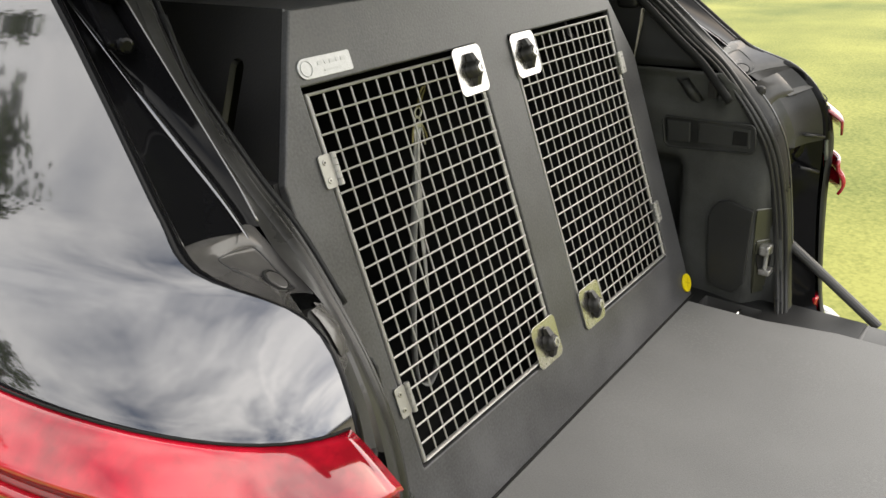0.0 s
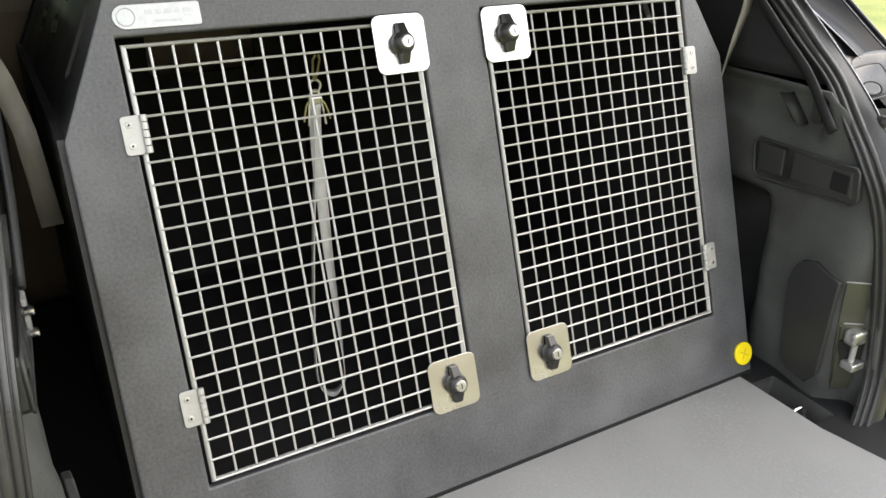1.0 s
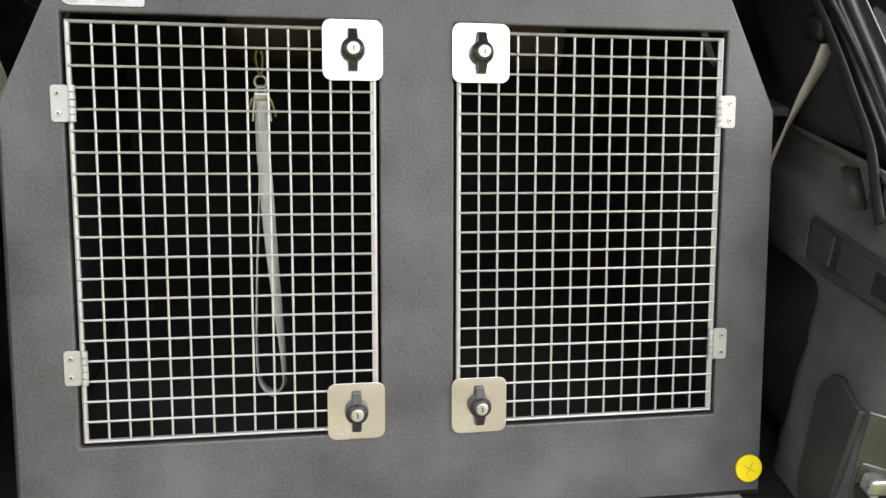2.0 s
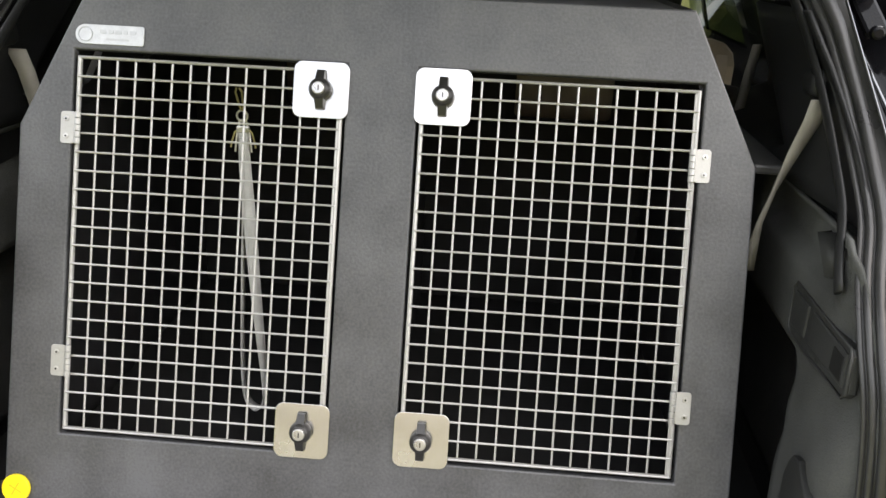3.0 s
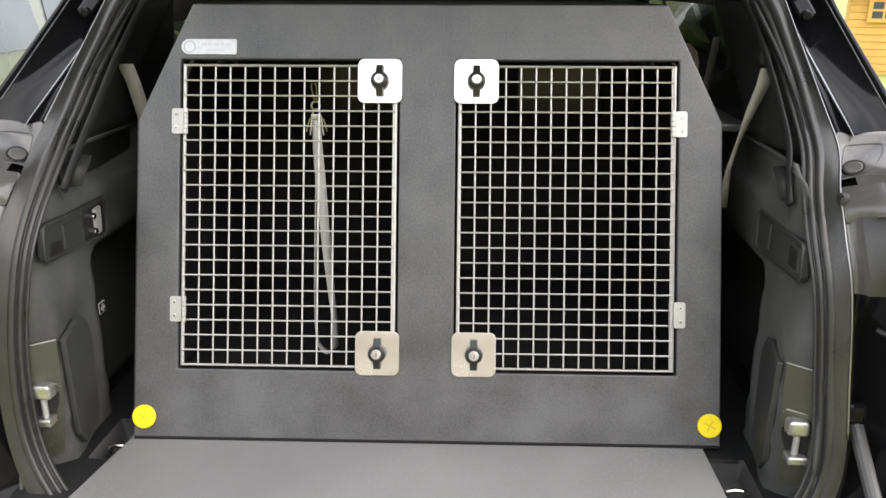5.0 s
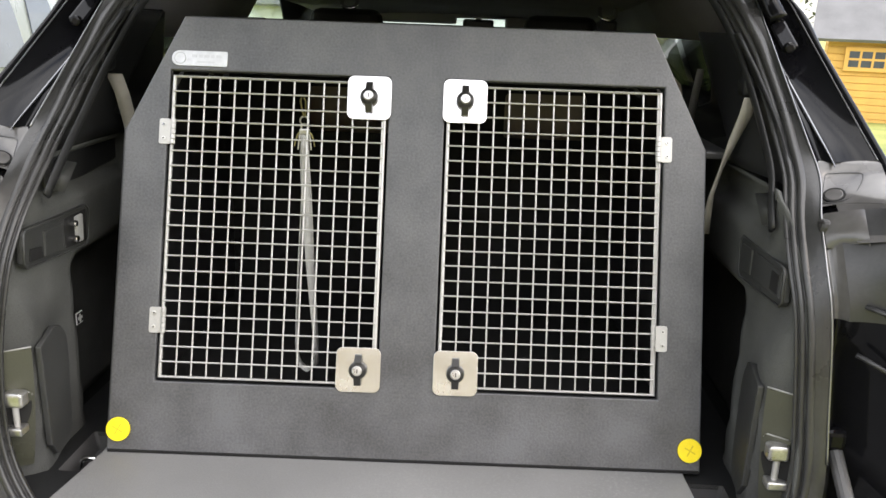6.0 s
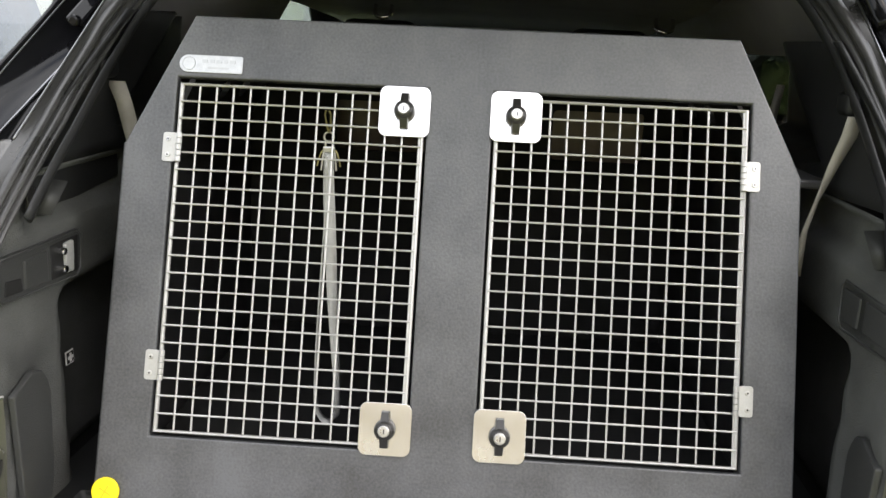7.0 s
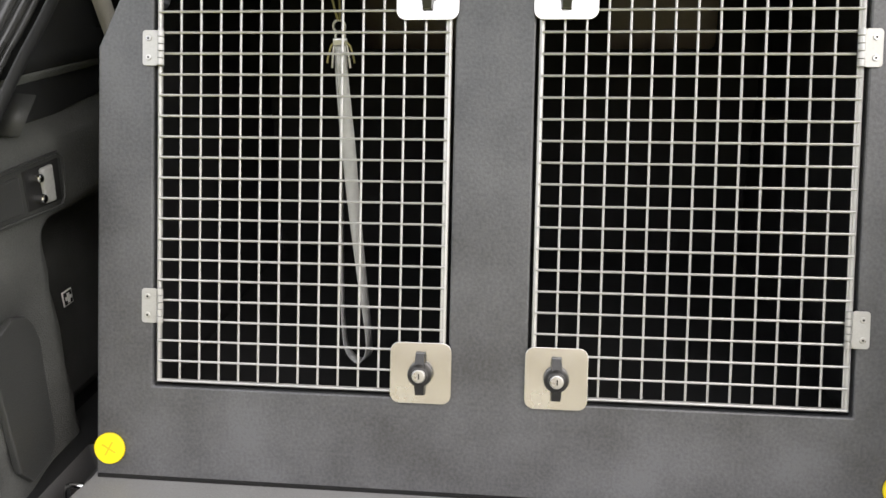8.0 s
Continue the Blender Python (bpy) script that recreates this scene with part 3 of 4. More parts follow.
    # thin pale tubes as painted highlights, running only where the glint shows
    part("jamb_glint", tube([profile(w / 2)[2] + Vector((0, -0.001, 0)) for w in range(24 if s > 0 else 75, 132)], 0.0016, 6), GLINT, jamb, smooth=True)
    part("rim_glint", tube([profile(w / 2)[4] + Vector((0, -0.001, 0)) for w in range(74, 124)], 0.0013, 6), GLINT, jamb, smooth=True)
    # tapered crest shaped after the sky streak along the valley
    crest = []
    for w in range(73, 118):
        v = profile(w / 2)[3]
        wide = 0.0042 * math.sin(math.pi * (w - 71) / 48) ** 0.7
        crest.append([v + Vector((s * wide * f, -0.0015 - 0.004 * (1 - f * f) * min(1.0, wide / 0.004), 0)) for f in (-1, -0.6, 0, 0.6, 1)])
    part("jamb_streak", loft(crest), PAINT, jamb, smooth=True)
    # painted quarter panel round to the side
    skin, low, high = [], [], []
    for p in g:
        z = p.z
        xo = float(np.interp(z, (0.6, 0.95, 1.14, 1.22, 1.31, 1.45, 1.57, 1.66), (0.93, 0.90, 0.872, 0.84, 0.80, 0.74, 0.66, 0.45)))
        xg = abs(p.x)
        xo = max(xo, xg + 0.03)
        row = [p]
        flat = smoothstep(z, 1.13, 1.27)
        for k in range(1, 17):
            a = k / 16 * math.pi / 2
            u = k / 16
            bow = Vector((xg + (xo - xg) * math.sin(a), p.y + 0.45 * (1 - math.cos(a)), z))
            straight = Vector((xg + (xo - xg) * (1.35 * u - 0.35 * u * u), p.y + 0.45 * u, z))
            q = bow.lerp(straight, flat)
            row.append(Vector((s * q.x, q.y, z)))
        skin.append(row)
        if z < 1.235 or not high:
            low.append([row[-1]] + [Vector((s * xo, y, z)) for y in (0.9, 1.6, 2.6, 3.6, 4.2)])
        if z >= 1.235 and row[-1].y < 0.80:
            high.append([row[-1], Vector((s * xo, max(row[-1].y + 0.02, 0.77), z))])
    part("quarter_panel", loft(skin), PAINT, car, "glossy black painted rear quarter", smooth=True)
    part("body_side", loft(low), PAINT, car, "glossy black painted body side", smooth=True)
    part("rear_pillar", loft(high), PAINT, car, "glossy black painted rear pillar", smooth=True)
    # lower side, windows and wheels
    part("lower_side", loft([[(s * 0.93, -0.05, 0.62), (s * 0.93, 4.2, 0.62)], [(s * 0.95, -0.02, 0.45), (s * 0.95, 4.2, 0.45)], [(s * 0.90, 0.0, 0.24), (s * 0.90, 4.15, 0.24)]]), PAINT, car, smooth=True)
    # right front window gets the privacy tint too, to darken what shows through
    for y0, y1 in ((0.76, 1.58), (1.68, 3.10)):
        win = part("side_window", loft([[(s * 0.835, y0, 1.225), (s * 0.835, y1, 1.225)], [(s * 0.700, y0 + 0.02, 1.54), (s * 0.700, y1 - 0.56 * (y0 > 1.3), 1.54)]], 0.004), PRIVACY if y0 < 1 or s > 0 else GLASS, car, "dark privacy glass" if y0 < 1 or s > 0 else "clear side window")
        win.visible_shadow = False
    for y0, y1 in ((1.58, 1.68), (3.08, 3.16)):
        part("door_pillar", loft([[(s * 0.838, y0, 1.22), (s * 0.838, y1, 1.22)], [(s * 0.715, y0 - 0.52 * (y0 > 2), 1.50), (s * 0.715, y1 - 0.52 * (y0 > 2), 1.50)]], 0.03 * s), PAINT, car)
    rail, edge_z = (1.535, 1.515) if s < 0 else (1.49, 1.40)
    part("cant_rail", loft([[(s * 0.706, 0.60, rail), (s * 0.706, 2.5, rail)], [(s * 0.67, 0.60, 1.585), (s * 0.66, 2.5, 1.565)]], 0.004), PAINT, car, smooth=True)
    part("roof_trim", loft([[(s * 0.712, 0.60, 1.36 if s < 0 else 1.40), (s * 0.708, 1.54, 1.36 if s < 0 else 1.40), (s * 0.706, 1.62, edge_z), (s * 0.706, 2.5, edge_z)],
                            [(s * 0.63, 0.60, 1.525), (s * 0.63, 1.54, 1.51), (s * 0.63, 1.62, 1.53), (s * 0.63, 2.5, 1.485)],
                            [(s * 0.50, 0.60, 1.575), (s * 0.50, 1.54, 1.52), (s * 0.50, 1.62, 1.515), (s * 0.50, 2.45, 1.470)]], 0.006), HEAD, car, smooth=True)
    part("front_pillar_trim", loft([[(s * 0.715, 2.10, 1.53), (s * 0.57, 2.52, 1.50)], [(s * 0.745, 2.35, 1.36), (s * 0.66, 2.80, 1.34)], [(s * 0.80, 2.70, 1.14), (s * 0.74, 3.10, 1.12)]], 0.012), PILLAR, car, "black front pillar trim", smooth=True)
    for y in (0.80, 3.62):
        wheel = part("wheel", tyre(), RUBBER, car, "black tyre on an alloy rim", Matrix.Translation((s * 0.87, y, 0.365)), smooth=True)
        part("rim", cyl(0.24, 0.20, (0, 0, 0), "X", seg=24, bevel=0.01), ALU, wheel)
    # tail lamp behind a black flange
    flange = []
    for p in g:
        if 0.60 < p.z < 1.13 and abs(p.x) > 0.6:
            k = smoothstep(p.z, 0.60, 0.95) * (1 - smoothstep(p.z, 1.04, 1.12))
            q = Vector((p.x + s * 0.010, p.y - 0.004 - 0.006 * k, p.z))
            flange.append([p, p.lerp(q, 0.5) + Vector((-s * 0.003, 0, 0)), q, q + Vector((s * 0.006, 0.012, 0))])
    part("lamp_flange", loft(flange), FLANGE, car, "glossy black flange beside the tail lamp", smooth=True)

    def lamp_skin(v0, v1, n, extra=0.0, a0=0.0, a1=0.94):
        rows = []
        for i in range(n + 1):
            v = v0 + (v1 - v0) * i / n
            xg, yg = 0.684, -0.160 + 0.028 * v
            out = extra + 0.052 * min(1.0, (1 - v) / 0.15) ** 0.8 - 0.016 * (1 - smoothstep(v, 0.0, 0.35))
            row = []
            for k in range(21):
                a = (a0 + (a1 - a0) * k / 20) * math.pi / 2
                x = xg + (0.868 - xg) * math.sin(a) + out * math.sin(a) * 0.8
                y = yg + 0.47 * (1 - math.cos(a)) - out * math.cos(a)
                row.append((s * x, y, 0.917 + (0.216 + 0.036 * k / 20) * min(v, 0.9 + 0.1 * v)))
            rows.append(row)
        return rows

    part("lamp_gap", tube([Vector(p) + Vector((0, 0.0, 0.001)) for p in lamp_skin(1.0, 1.001, 1)[0]], 0.0012, 6), GAP, car)
    if s < 0:
        lamp = part("tail_lamp", loft(lamp_skin(0.845, 1.0, 12), 0.004), LENS, car, "red wrap-around tail lamp with a dark lower lens", smooth=True)
        part("clear_strip", loft(lamp_skin(0.80, 0.84, 2, -0.006), 0.006), LENSD, lamp, smooth=True)
        part("lower_lens", loft(lamp_skin(0.0, 0.795, 8, -0.004), 0.008), LENSD, lamp, smooth=True)
        for f in (0.76, 0.20):
            part("light_bar", tube([Vector(p) * 1.0 + Vector((0, -0.004, 0)) for p in lamp_skin(f, f + 0.01, 1, 0.001, 0.03, 0.9)[0]], 0.006, 6), LENS, lamp, smooth=True)
    else:
        lamp = part("tail_lamp", loft(lamp_skin(0.72, 0.97, 8, -0.018), 0.004), LENS, car, "red tail lamp lobes with a pale strip between", smooth=True)
        part("clear_strip", loft(lamp_skin(0.46, 0.72, 4, -0.046), 0.006), VAN, lamp, "pale clear strip", smooth=True)
        part("lower_lens", loft([[Vector(p) + Vector((0, -0.016 * math.sin(math.pi * min(1.0, (j + 2) / 8)), 0)) for p in r] for j, r in enumerate(lamp_skin(0.13, 0.46, 8, -0.022))], 0.006), LENS, lamp, smooth=True)
    # upper pillar garnish strip along the seal
    strip = [p + Vector((-s * 0.031, 0.030, 0)) for p in line if 1.135 < p.z < 1.56]
    part("pillar_garnish", tube(strip, 0.009, 8, flat=0.45, up=(1, 0, 0)), PILLAR, car, "black plastic pillar garnish strip", smooth=True)
    # side compartment cover and its raised upper lip
    def facet(x, z, lift=0.0):
        return Vector((s * x, -0.063 - 0.58 * (x - 0.549) - lift, z))

    def facet_plate(x0, x1, z0, z1, lift, taper=0.0):
        rows = [[facet(x0 + taper * (1 - j / 6) ** 2 + (x1 - x0 - taper * (1 - j / 6) ** 2) * k / 5, z0 + (z1 - z0) * j / 6, lift) for k in range(6)] for j in range(7)]
        return loft(rows, 0.003)

    cover = part("compartment_cover", facet_plate(0.548, 0.592, 0.735, 0.927, 0.003, 0.012), COVER, car, "black plastic side compartment cover, tinted olive for reflected grass")
    # darker plate put in for the shade on the cover's forward side
    shade = [(-0.062, 0.927), (-0.010, 0.940), (0.014, 0.932), (0.026, 0.916), (0.034, 0.892), (0.022, 0.76), (0.014, 0.744), (0.0, 0.734), (-0.040, 0.733), (-0.060, 0.760)]
    side_plate("cover_side", shade, 0.545, 0.010, s, TRIM, cover, "inner side of the cover, darkened as its shaded face", 0.002, -0.11)
    part("cover_pad", facet_plate(0.552, 0.584, 0.748, 0.857, 0.0065, 0.006), COVER, cover)
    # both lips coloured pale for the highlight along their edge
    part("cover_lip", tube([facet(0.547, 0.929, 0.004), facet(0.566, 0.928, 0.005), facet(0.590, 0.926, 0.005)], 0.0014, 6), TRIMG, cover, smooth=True)
    part("pad_lip", tube([facet(0.551, 0.852, 0.007), facet(0.555, 0.858, 0.008), facet(0.580, 0.857, 0.008)], 0.0013, 6), TRIMG, cover, smooth=True)
    # the tailgate striker in its slot
    zs = 0.830 if s < 0 else 0.815
    hook = part("striker", box(0.031, 0.022, 0.024, (s * 0.566, -0.090, zs + 0.024), 0.005, 3), LATCH, car, "worn steel tailgate striker in a black slot")
    part("striker_foot", box(0.030, 0.024, 0.013, (s * 0.569, -0.094, zs - 0.026), 0.003, 3), LATCH, hook)
    part("striker_pin", cyl(0.0048, 0.05, (s * 0.567, -0.092, zs), "Z", seg=12), HINGE, hook)
    # flat black plate standing in for the slot's shade
    part("striker_slot", facet_plate(0.551, 0.586, zs - 0.024, zs + 0.014, 0.0105, 0.010), GAP, hook)
    # recessed panel with switches
    frame_out = [(-0.044, 1.052), (-0.038, 1.094), (-0.032, 1.100), (0.150, 1.099), (0.160, 1.090), (0.152, 1.040), (0.142, 1.031), (-0.036, 1.043)]
    frame_ = side_plate("tray_panel", frame_out, 0.557, 0.012, s, TRIM, car, "black plastic panel with a recess and levers", 0.003)
    edge = [(s * 0.5565, y, z) for y, z in frame_out]
    part("panel_edge", tube(edge, 0.0022, 6, closed=True, up=(1, 0, 0)), TRIM, frame_, smooth=True)
    # the recesses are flat black plates that paint their inner shade
    if s < 0:
        side_plate("recess", [(-0.030, 1.050), (-0.026, 1.070), (0.006, 1.066), (0.008, 1.047)], 0.5550, 0.006, s, GAP, frame_)
        side_plate("flap", [(0.012, 1.046), (0.014, 1.088), (0.070, 1.090), (0.068, 1.042)], 0.5545, 0.008, s, TRIM, frame_, bevel=0.003)
        side_plate("recess", [(0.076, 1.042), (0.078, 1.092), (0.150, 1.092), (0.144, 1.038)], 0.5555, 0.006, s, GAP, frame_)
        side_plate("lever", [(0.106, 1.044), (0.108, 1.088), (0.132, 1.089), (0.128, 1.042)], 0.551, 0.010, s, TRIMG, frame_, "grey lever plate", bevel=0.003)
        for z in (1.080, 1.054):
            part("toggle", cyl(0.0056, 0.014, (s * 0.551, 0.096, z), "X", seg=12, bevel=0.002), CHROME, frame_, "chrome toggle")
    else:
        for ring in ([(0.094, 1.047), (0.096, 1.091), (0.150, 1.090), (0.145, 1.042)], [(-0.034, 1.052), (-0.030, 1.093), (0.080, 1.092), (0.078, 1.048)]):
            side_plate("flap", ring, 0.5545, 0.008, s, TRIM, frame_, bevel=0.003)
        side_plate("recess", [(-0.028, 1.057), (-0.026, 1.086), (0.004, 1.086), (0.004, 1.056)], 0.5535, 0.006, s, GAP, frame_)
    # bag hook, its hole, and the seam to the pillar trim
    # dark plate added so the niche looks shaded against the felt
    side_plate("niche_shade", [(0.055, 1.138), (0.058, 1.186), (0.335, 1.186), (0.335, 1.150), (0.2, 1.138)], 0.5825, 0.004, s, PILLAR, car)
    side_plate("hook_hole", [(0.052, 1.146), (0.052, 1.180), (0.072, 1.178), (0.070, 1.143)], 0.566, 0.006, s, KNOB, car, bevel=0.002)
    part("bag_hook", loft([[(s * 0.583, 0.078, 1.136), (s * 0.583, 0.118, 1.180)], [(s * 0.560, 0.086, 1.134), (s * 0.556, 0.126, 1.176)], [(s * 0.583, 0.118, 1.132), (s * 0.583, 0.150, 1.172)]], 0.003 * s), TRIM, car, "grey plastic bag hook", smooth=True)
    # corner piece of the jamb: a dished tray with a raised rim, its round plug and stop
    def on_corner(v, f, lift=0.0):
        """A point on the corner: v from its foot to its top, f from the seal side to the panel edge."""
        inner = Vector((s * (0.589 + 0.009 * v), 0.009 + 0.068 * v, 1.176 + 0.058 * v))
        outer = on_jamb(30.2 + 6.2 * v, 0.955)
        inner.x += widen(inner.z, s)
        dip = 0.030 * max(0.0, 1 - v) ** 0.7 * math.sin(math.pi * f) ** 0.7
        tray = smoothstep(f, 0.10, 0.17) * (1 - smoothstep(f, 0.60 - 0.12 * (1 - v), 0.72)) * (1 - smoothstep(v, 0.72, 0.80)) * smoothstep(v, 0.02, 0.06)
        return inner.lerp(outer, f) + Vector((0, dip + 0.0035 * tray - lift, 0))

    steps = [0.0, 0.02, 0.06, 0.12, 0.22, 0.34, 0.46, 0.58, 0.68, 0.72, 0.76, 0.80, 0.88, 1.0, 1.06]
    rows = [[on_corner(0.0, k / 24) + Vector((0, 0.045, -0.004)) for k in range(25)]]
    rows += [[on_corner(v, k / 24) for k in range(25)] for v in steps]
    rows += [[on_corner(1.06, k / 24) + Vector((0, 0.060, 0.010)) for k in range(25)]]
    corner = part("jamb_corner", loft(rows), CORNER, car, "glossy jamb corner, greyed for its sky reflection, with a round plug", smooth=True)
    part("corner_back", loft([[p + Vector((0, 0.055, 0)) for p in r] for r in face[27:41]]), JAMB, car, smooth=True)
    foot = [[on_corner(0.0, 0.40 + 0.60 * k / 10).lerp(on_jamb(26.8, 0.55 + 0.405 * k / 10, 0.003), j / 5) + Vector((0, 0.010 * math.sin(math.pi * j / 5) * (1 - k / 10), 0)) for k in range(11)] for j in range(6)]
    part("corner_foot", loft(foot), CORNER, corner, smooth=True)
    edge = [on_corner(v, f, 0.0004) for v, f in ((0.06, 0.17), (0.40, 0.16), (0.72, 0.16), (0.77, 0.28), (0.77, 0.58), (0.70, 0.68), (0.40, 0.66), (0.10, 0.56))]
    part("corner_groove", tube(smoothed(edge + edge[:1], 3), 0.0008, 6), FLANGE, corner)
    mid = on_corner(0.20, 0.36, 0.001)
    face_on = (on_corner(0.30, 0.36) - on_corner(0.10, 0.36)).cross(on_corner(0.20, 0.46) - on_corner(0.20, 0.26))
    face_on = -face_on if face_on.y > 0 else face_on
    spot = Matrix.Translation(mid) @ face_on.to_track_quat("Z", "Y").to_matrix().to_4x4()
    part("plug", cyl(0.0128, 0.005, (0, 0, 0.0005), seg=28, bevel=0.0015), CORNER, corner, m=spot)
    part("plug_groove", tube([(0.0142 * math.cos(2 * math.pi * k / 28), 0.0142 * math.sin(2 * math.pi * k / 28), 0.0012) for k in range(28)], 0.0017, 6, closed=True), GAP, corner, m=spot)
    part("bump_stop", box(0.032, 0.040, 0.052, (s * 0.615, -0.014, 1.146), 0.010, 3), KNOB, car, "black rubber bump stop")
    # hinge bolts and arm at the top of the jamb
    for x, y, z in ((0.599, 0.262, 1.400), (0.588, 0.318, 1.443)):
        part("hinge_bolt", cyl(0.0095, 0.014, (s * x + widen(z, s), y, z), "Y", seg=16, bevel=0.004), JAMB, car)
    part("hinge_plate", box(0.030, 0.012, 0.085, (0, 0, 0), 0.005, 2), JAMB, car, m=Matrix.Translation((s * 0.595 + widen(1.4, s), 0.296, 1.422)) @ Matrix.Rotation(-s * 0.25, 4, "Y") @ Matrix.Rotation(-0.9, 4, "X"))
    arm = [on_jamb(56.8, 0.50, 0.004), on_jamb(58.0, 0.44, 0.014), on_jamb(59.5, 0.38, 0.045), Vector((s * 0.555, 0.33, 1.66)), Vector((s * 0.55, 0.36, 1.74))]
    part("hinge_arm", tube(smoothed(arm), 0.017, 8), JAMB, car, "black tailgate hinge arm", smooth=True)
    # tie-down pocket let into the floor edge
    py = 0.005 if s < 0 else -0.05
    ring = rounded(0.468, py - 0.06, 0.535, py + 0.065, 0.006, 3)
    wide = [(0.455, -0.30), (0.60, -0.30), (0.60, 0.85), (0.455, 0.85)]
    pk = pocket_strip(s, ring, wide)
    part("pocket_cup", loft([[(s * x, y, 0.712) for x, y in ring], [(s * (0.50 + 0.85 * (x - 0.50)), y, 0.675) for x, y in ring], [(s * 0.50, py, 0.674)] * len(ring)], closed=True), SATIN, pk)
    part("lashing_eye", tube(smoothed([(s * 0.482, py - 0.02, 0.690), (s * 0.486, py - 0.02, 0.708), (s * 0.50, py - 0.02, 0.712), (s * 0.514, py - 0.02, 0.708), (s * 0.518, py - 0.02, 0.690)]), 0.0045, 8), CHROME, pk, "chrome lashing eye", smooth=True)
    return lining


for side in (-1, 1):
    car_side(side)

# the raised upper tailgate with its rear window
RAISED = pose(0, 0.60, 1.675, -20)
gate = part("upper_tailgate", plate(rounded(-0.60, -1.12, 0.60, -0.02, 0.10), 0.030, [rounded(-0.50, -0.66, 0.50, -0.08, 0.08)], plane="XY"), PAINT, car, "raised upper tailgate with a dark rear window", RAISED)
part("gate_lining", plate(rounded(-0.56, -1.08, 0.56, -0.70, 0.08), 0.025, bevel=0.008, plane="XY"), TRIM, gate, m=Matrix.Translation((0, 0, -0.031)))
# unseen sides, added to block the sky reflected in the jamb
for s in (-1, 1):
    part("gate_side", box(0.07, 1.02, 0.13, (s * 0.575, -0.56, -0.094), 0.03, 3), TRIM, gate)
part("rear_window", plate(rounded(-0.51, -0.67, 0.51, -0.07, 0.08), 0.004, plane="XY"), PRIVACY, gate, m=Matrix.Translation((0, 0, -0.006)))

# bed of the boot, the sill and the dropped lower tailgate
part("boot_floor", box(0.90, 1.20, 0.02, (0, 0.40, 0.690)), TRIM, car)
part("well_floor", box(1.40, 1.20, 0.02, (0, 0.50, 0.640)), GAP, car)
part("sill", box(1.16, 0.10, 0.05, (0, -0.235, 0.672), 0.012, 3), TRIM, car, "black plastic loading sill")
part("lower_tailgate", box(1.26, 0.42, 0.06, (0, -0.52, 0.665), 0.02, 3), PAINT, car, "dropped lower tailgate, glossy black")
part("bumper", box(1.75, 0.35, 0.34, (0, -0.06, 0.46), 0.08, 4), PAINT, car, smooth=False)
# cabin
rows = []
for y, z, w in ((0.55, 1.60, 0.5), (0.8, 1.57, 0.53), (1.2, 1.53, 0.55), (1.8, 1.50, 0.55), (2.45, 1.452, 0.54)):
    rows.append([(x * w, y, z - 0.03 * abs(x) ** 3) for x in (-1, -0.75, -0.5, -0.25, 0, 0.25, 0.5, 0.75, 1)])
part("headliner", loft(rows, 0.01), HEAD, car, "dark grey cloth headliner", smooth=True)
rows = []
for y, z, w in ((0.60, 1.655, 0.66), (1.2, 1.69, 0.68), (1.9, 1.67, 0.68), (2.42, 1.60, 0.66), (2.5, 1.56, 0.66)):
    rows.append([(x * w, y, z - 0.09 * abs(x) ** 3) for x in (-1, -0.75, -0.5, -0.25, 0, 0.25, 0.5, 0.75, 1)])
part("roof", loft(rows, 0.004), PAINT, car, "glossy black roof", smooth=True)
screen = part("windscreen", loft([[(x * 0.65, 2.5 + 0.06 * (1 - x * x), 1.55) for x in (-1, -0.5, 0, 0.5, 1)], [(x * 0.78, 3.28 + 0.10 * (1 - x * x), 1.10) for x in (-1, -0.5, 0, 0.5, 1)]], 0.004), GLASS, car, "clear windscreen", smooth=True)
screen.visible_shadow = False
part("bonnet", loft([[(x * 0.86, y, z - 0.10 * abs(x) ** 3) for x in (-1, -0.6, -0.2, 0.2, 0.6, 1)] for y, z in ((3.25, 1.12), (3.7, 1.09), (4.2, 1.02), (4.45, 0.88), (4.5, 0.5), (4.4, 0.25))]), PAINT, car, "glossy black bonnet and nose", smooth=True)
part("underbody", box(1.70, 4.2, 0.06, (0, 2.1, 0.27), 0.01), GAP, car)
part("dashboard", box(1.3, 0.35, 0.22, (0, 2.95, 1.02), 0.06, 3), TRIM, car, "dark dashboard")
for x in (-0.33, 0.33):
    part("rear_seat", box(0.62, 0.14, 0.66, (x, 1.02, 0.98), 0.05, 3), SEATC, car, "brown leather rear seat back")
for x in (-0.38, 0.38):
    seat = part("front_seat", box(0.50, 0.16, 0.62, (x, 1.75, 0.98), 0.05, 3), TRIM, car, "dark front seat back")
    part("headrest", box(0.26, 0.10, 0.17, (x, 1.77, 1.37), 0.04, 3), TRIM, seat)
mirror = part("inside_mirror", box(0.13, 0.025, 0.05, (0.085, 2.30, 1.412), 0.012, 3), KNOB, car, "inside rear-view mirror")
part("mirror_foot", tube([(0.085, 2.31, 1.42), (0.085, 2.46, 1.47)], 0.012, 8), KNOB, mirror)
for x, w, z in ((-0.31, 0.60, 1.439), (0.43, 0.46, 1.426)):
    part("sun_visor", box(w, 0.16, 0.050, (x, 2.36, z), 0.010, 3), HEAD, car)
part("header_console", box(0.22, 0.20, 0.030, (0.09, 2.38, 1.455), 0.010, 3), HEAD, car)
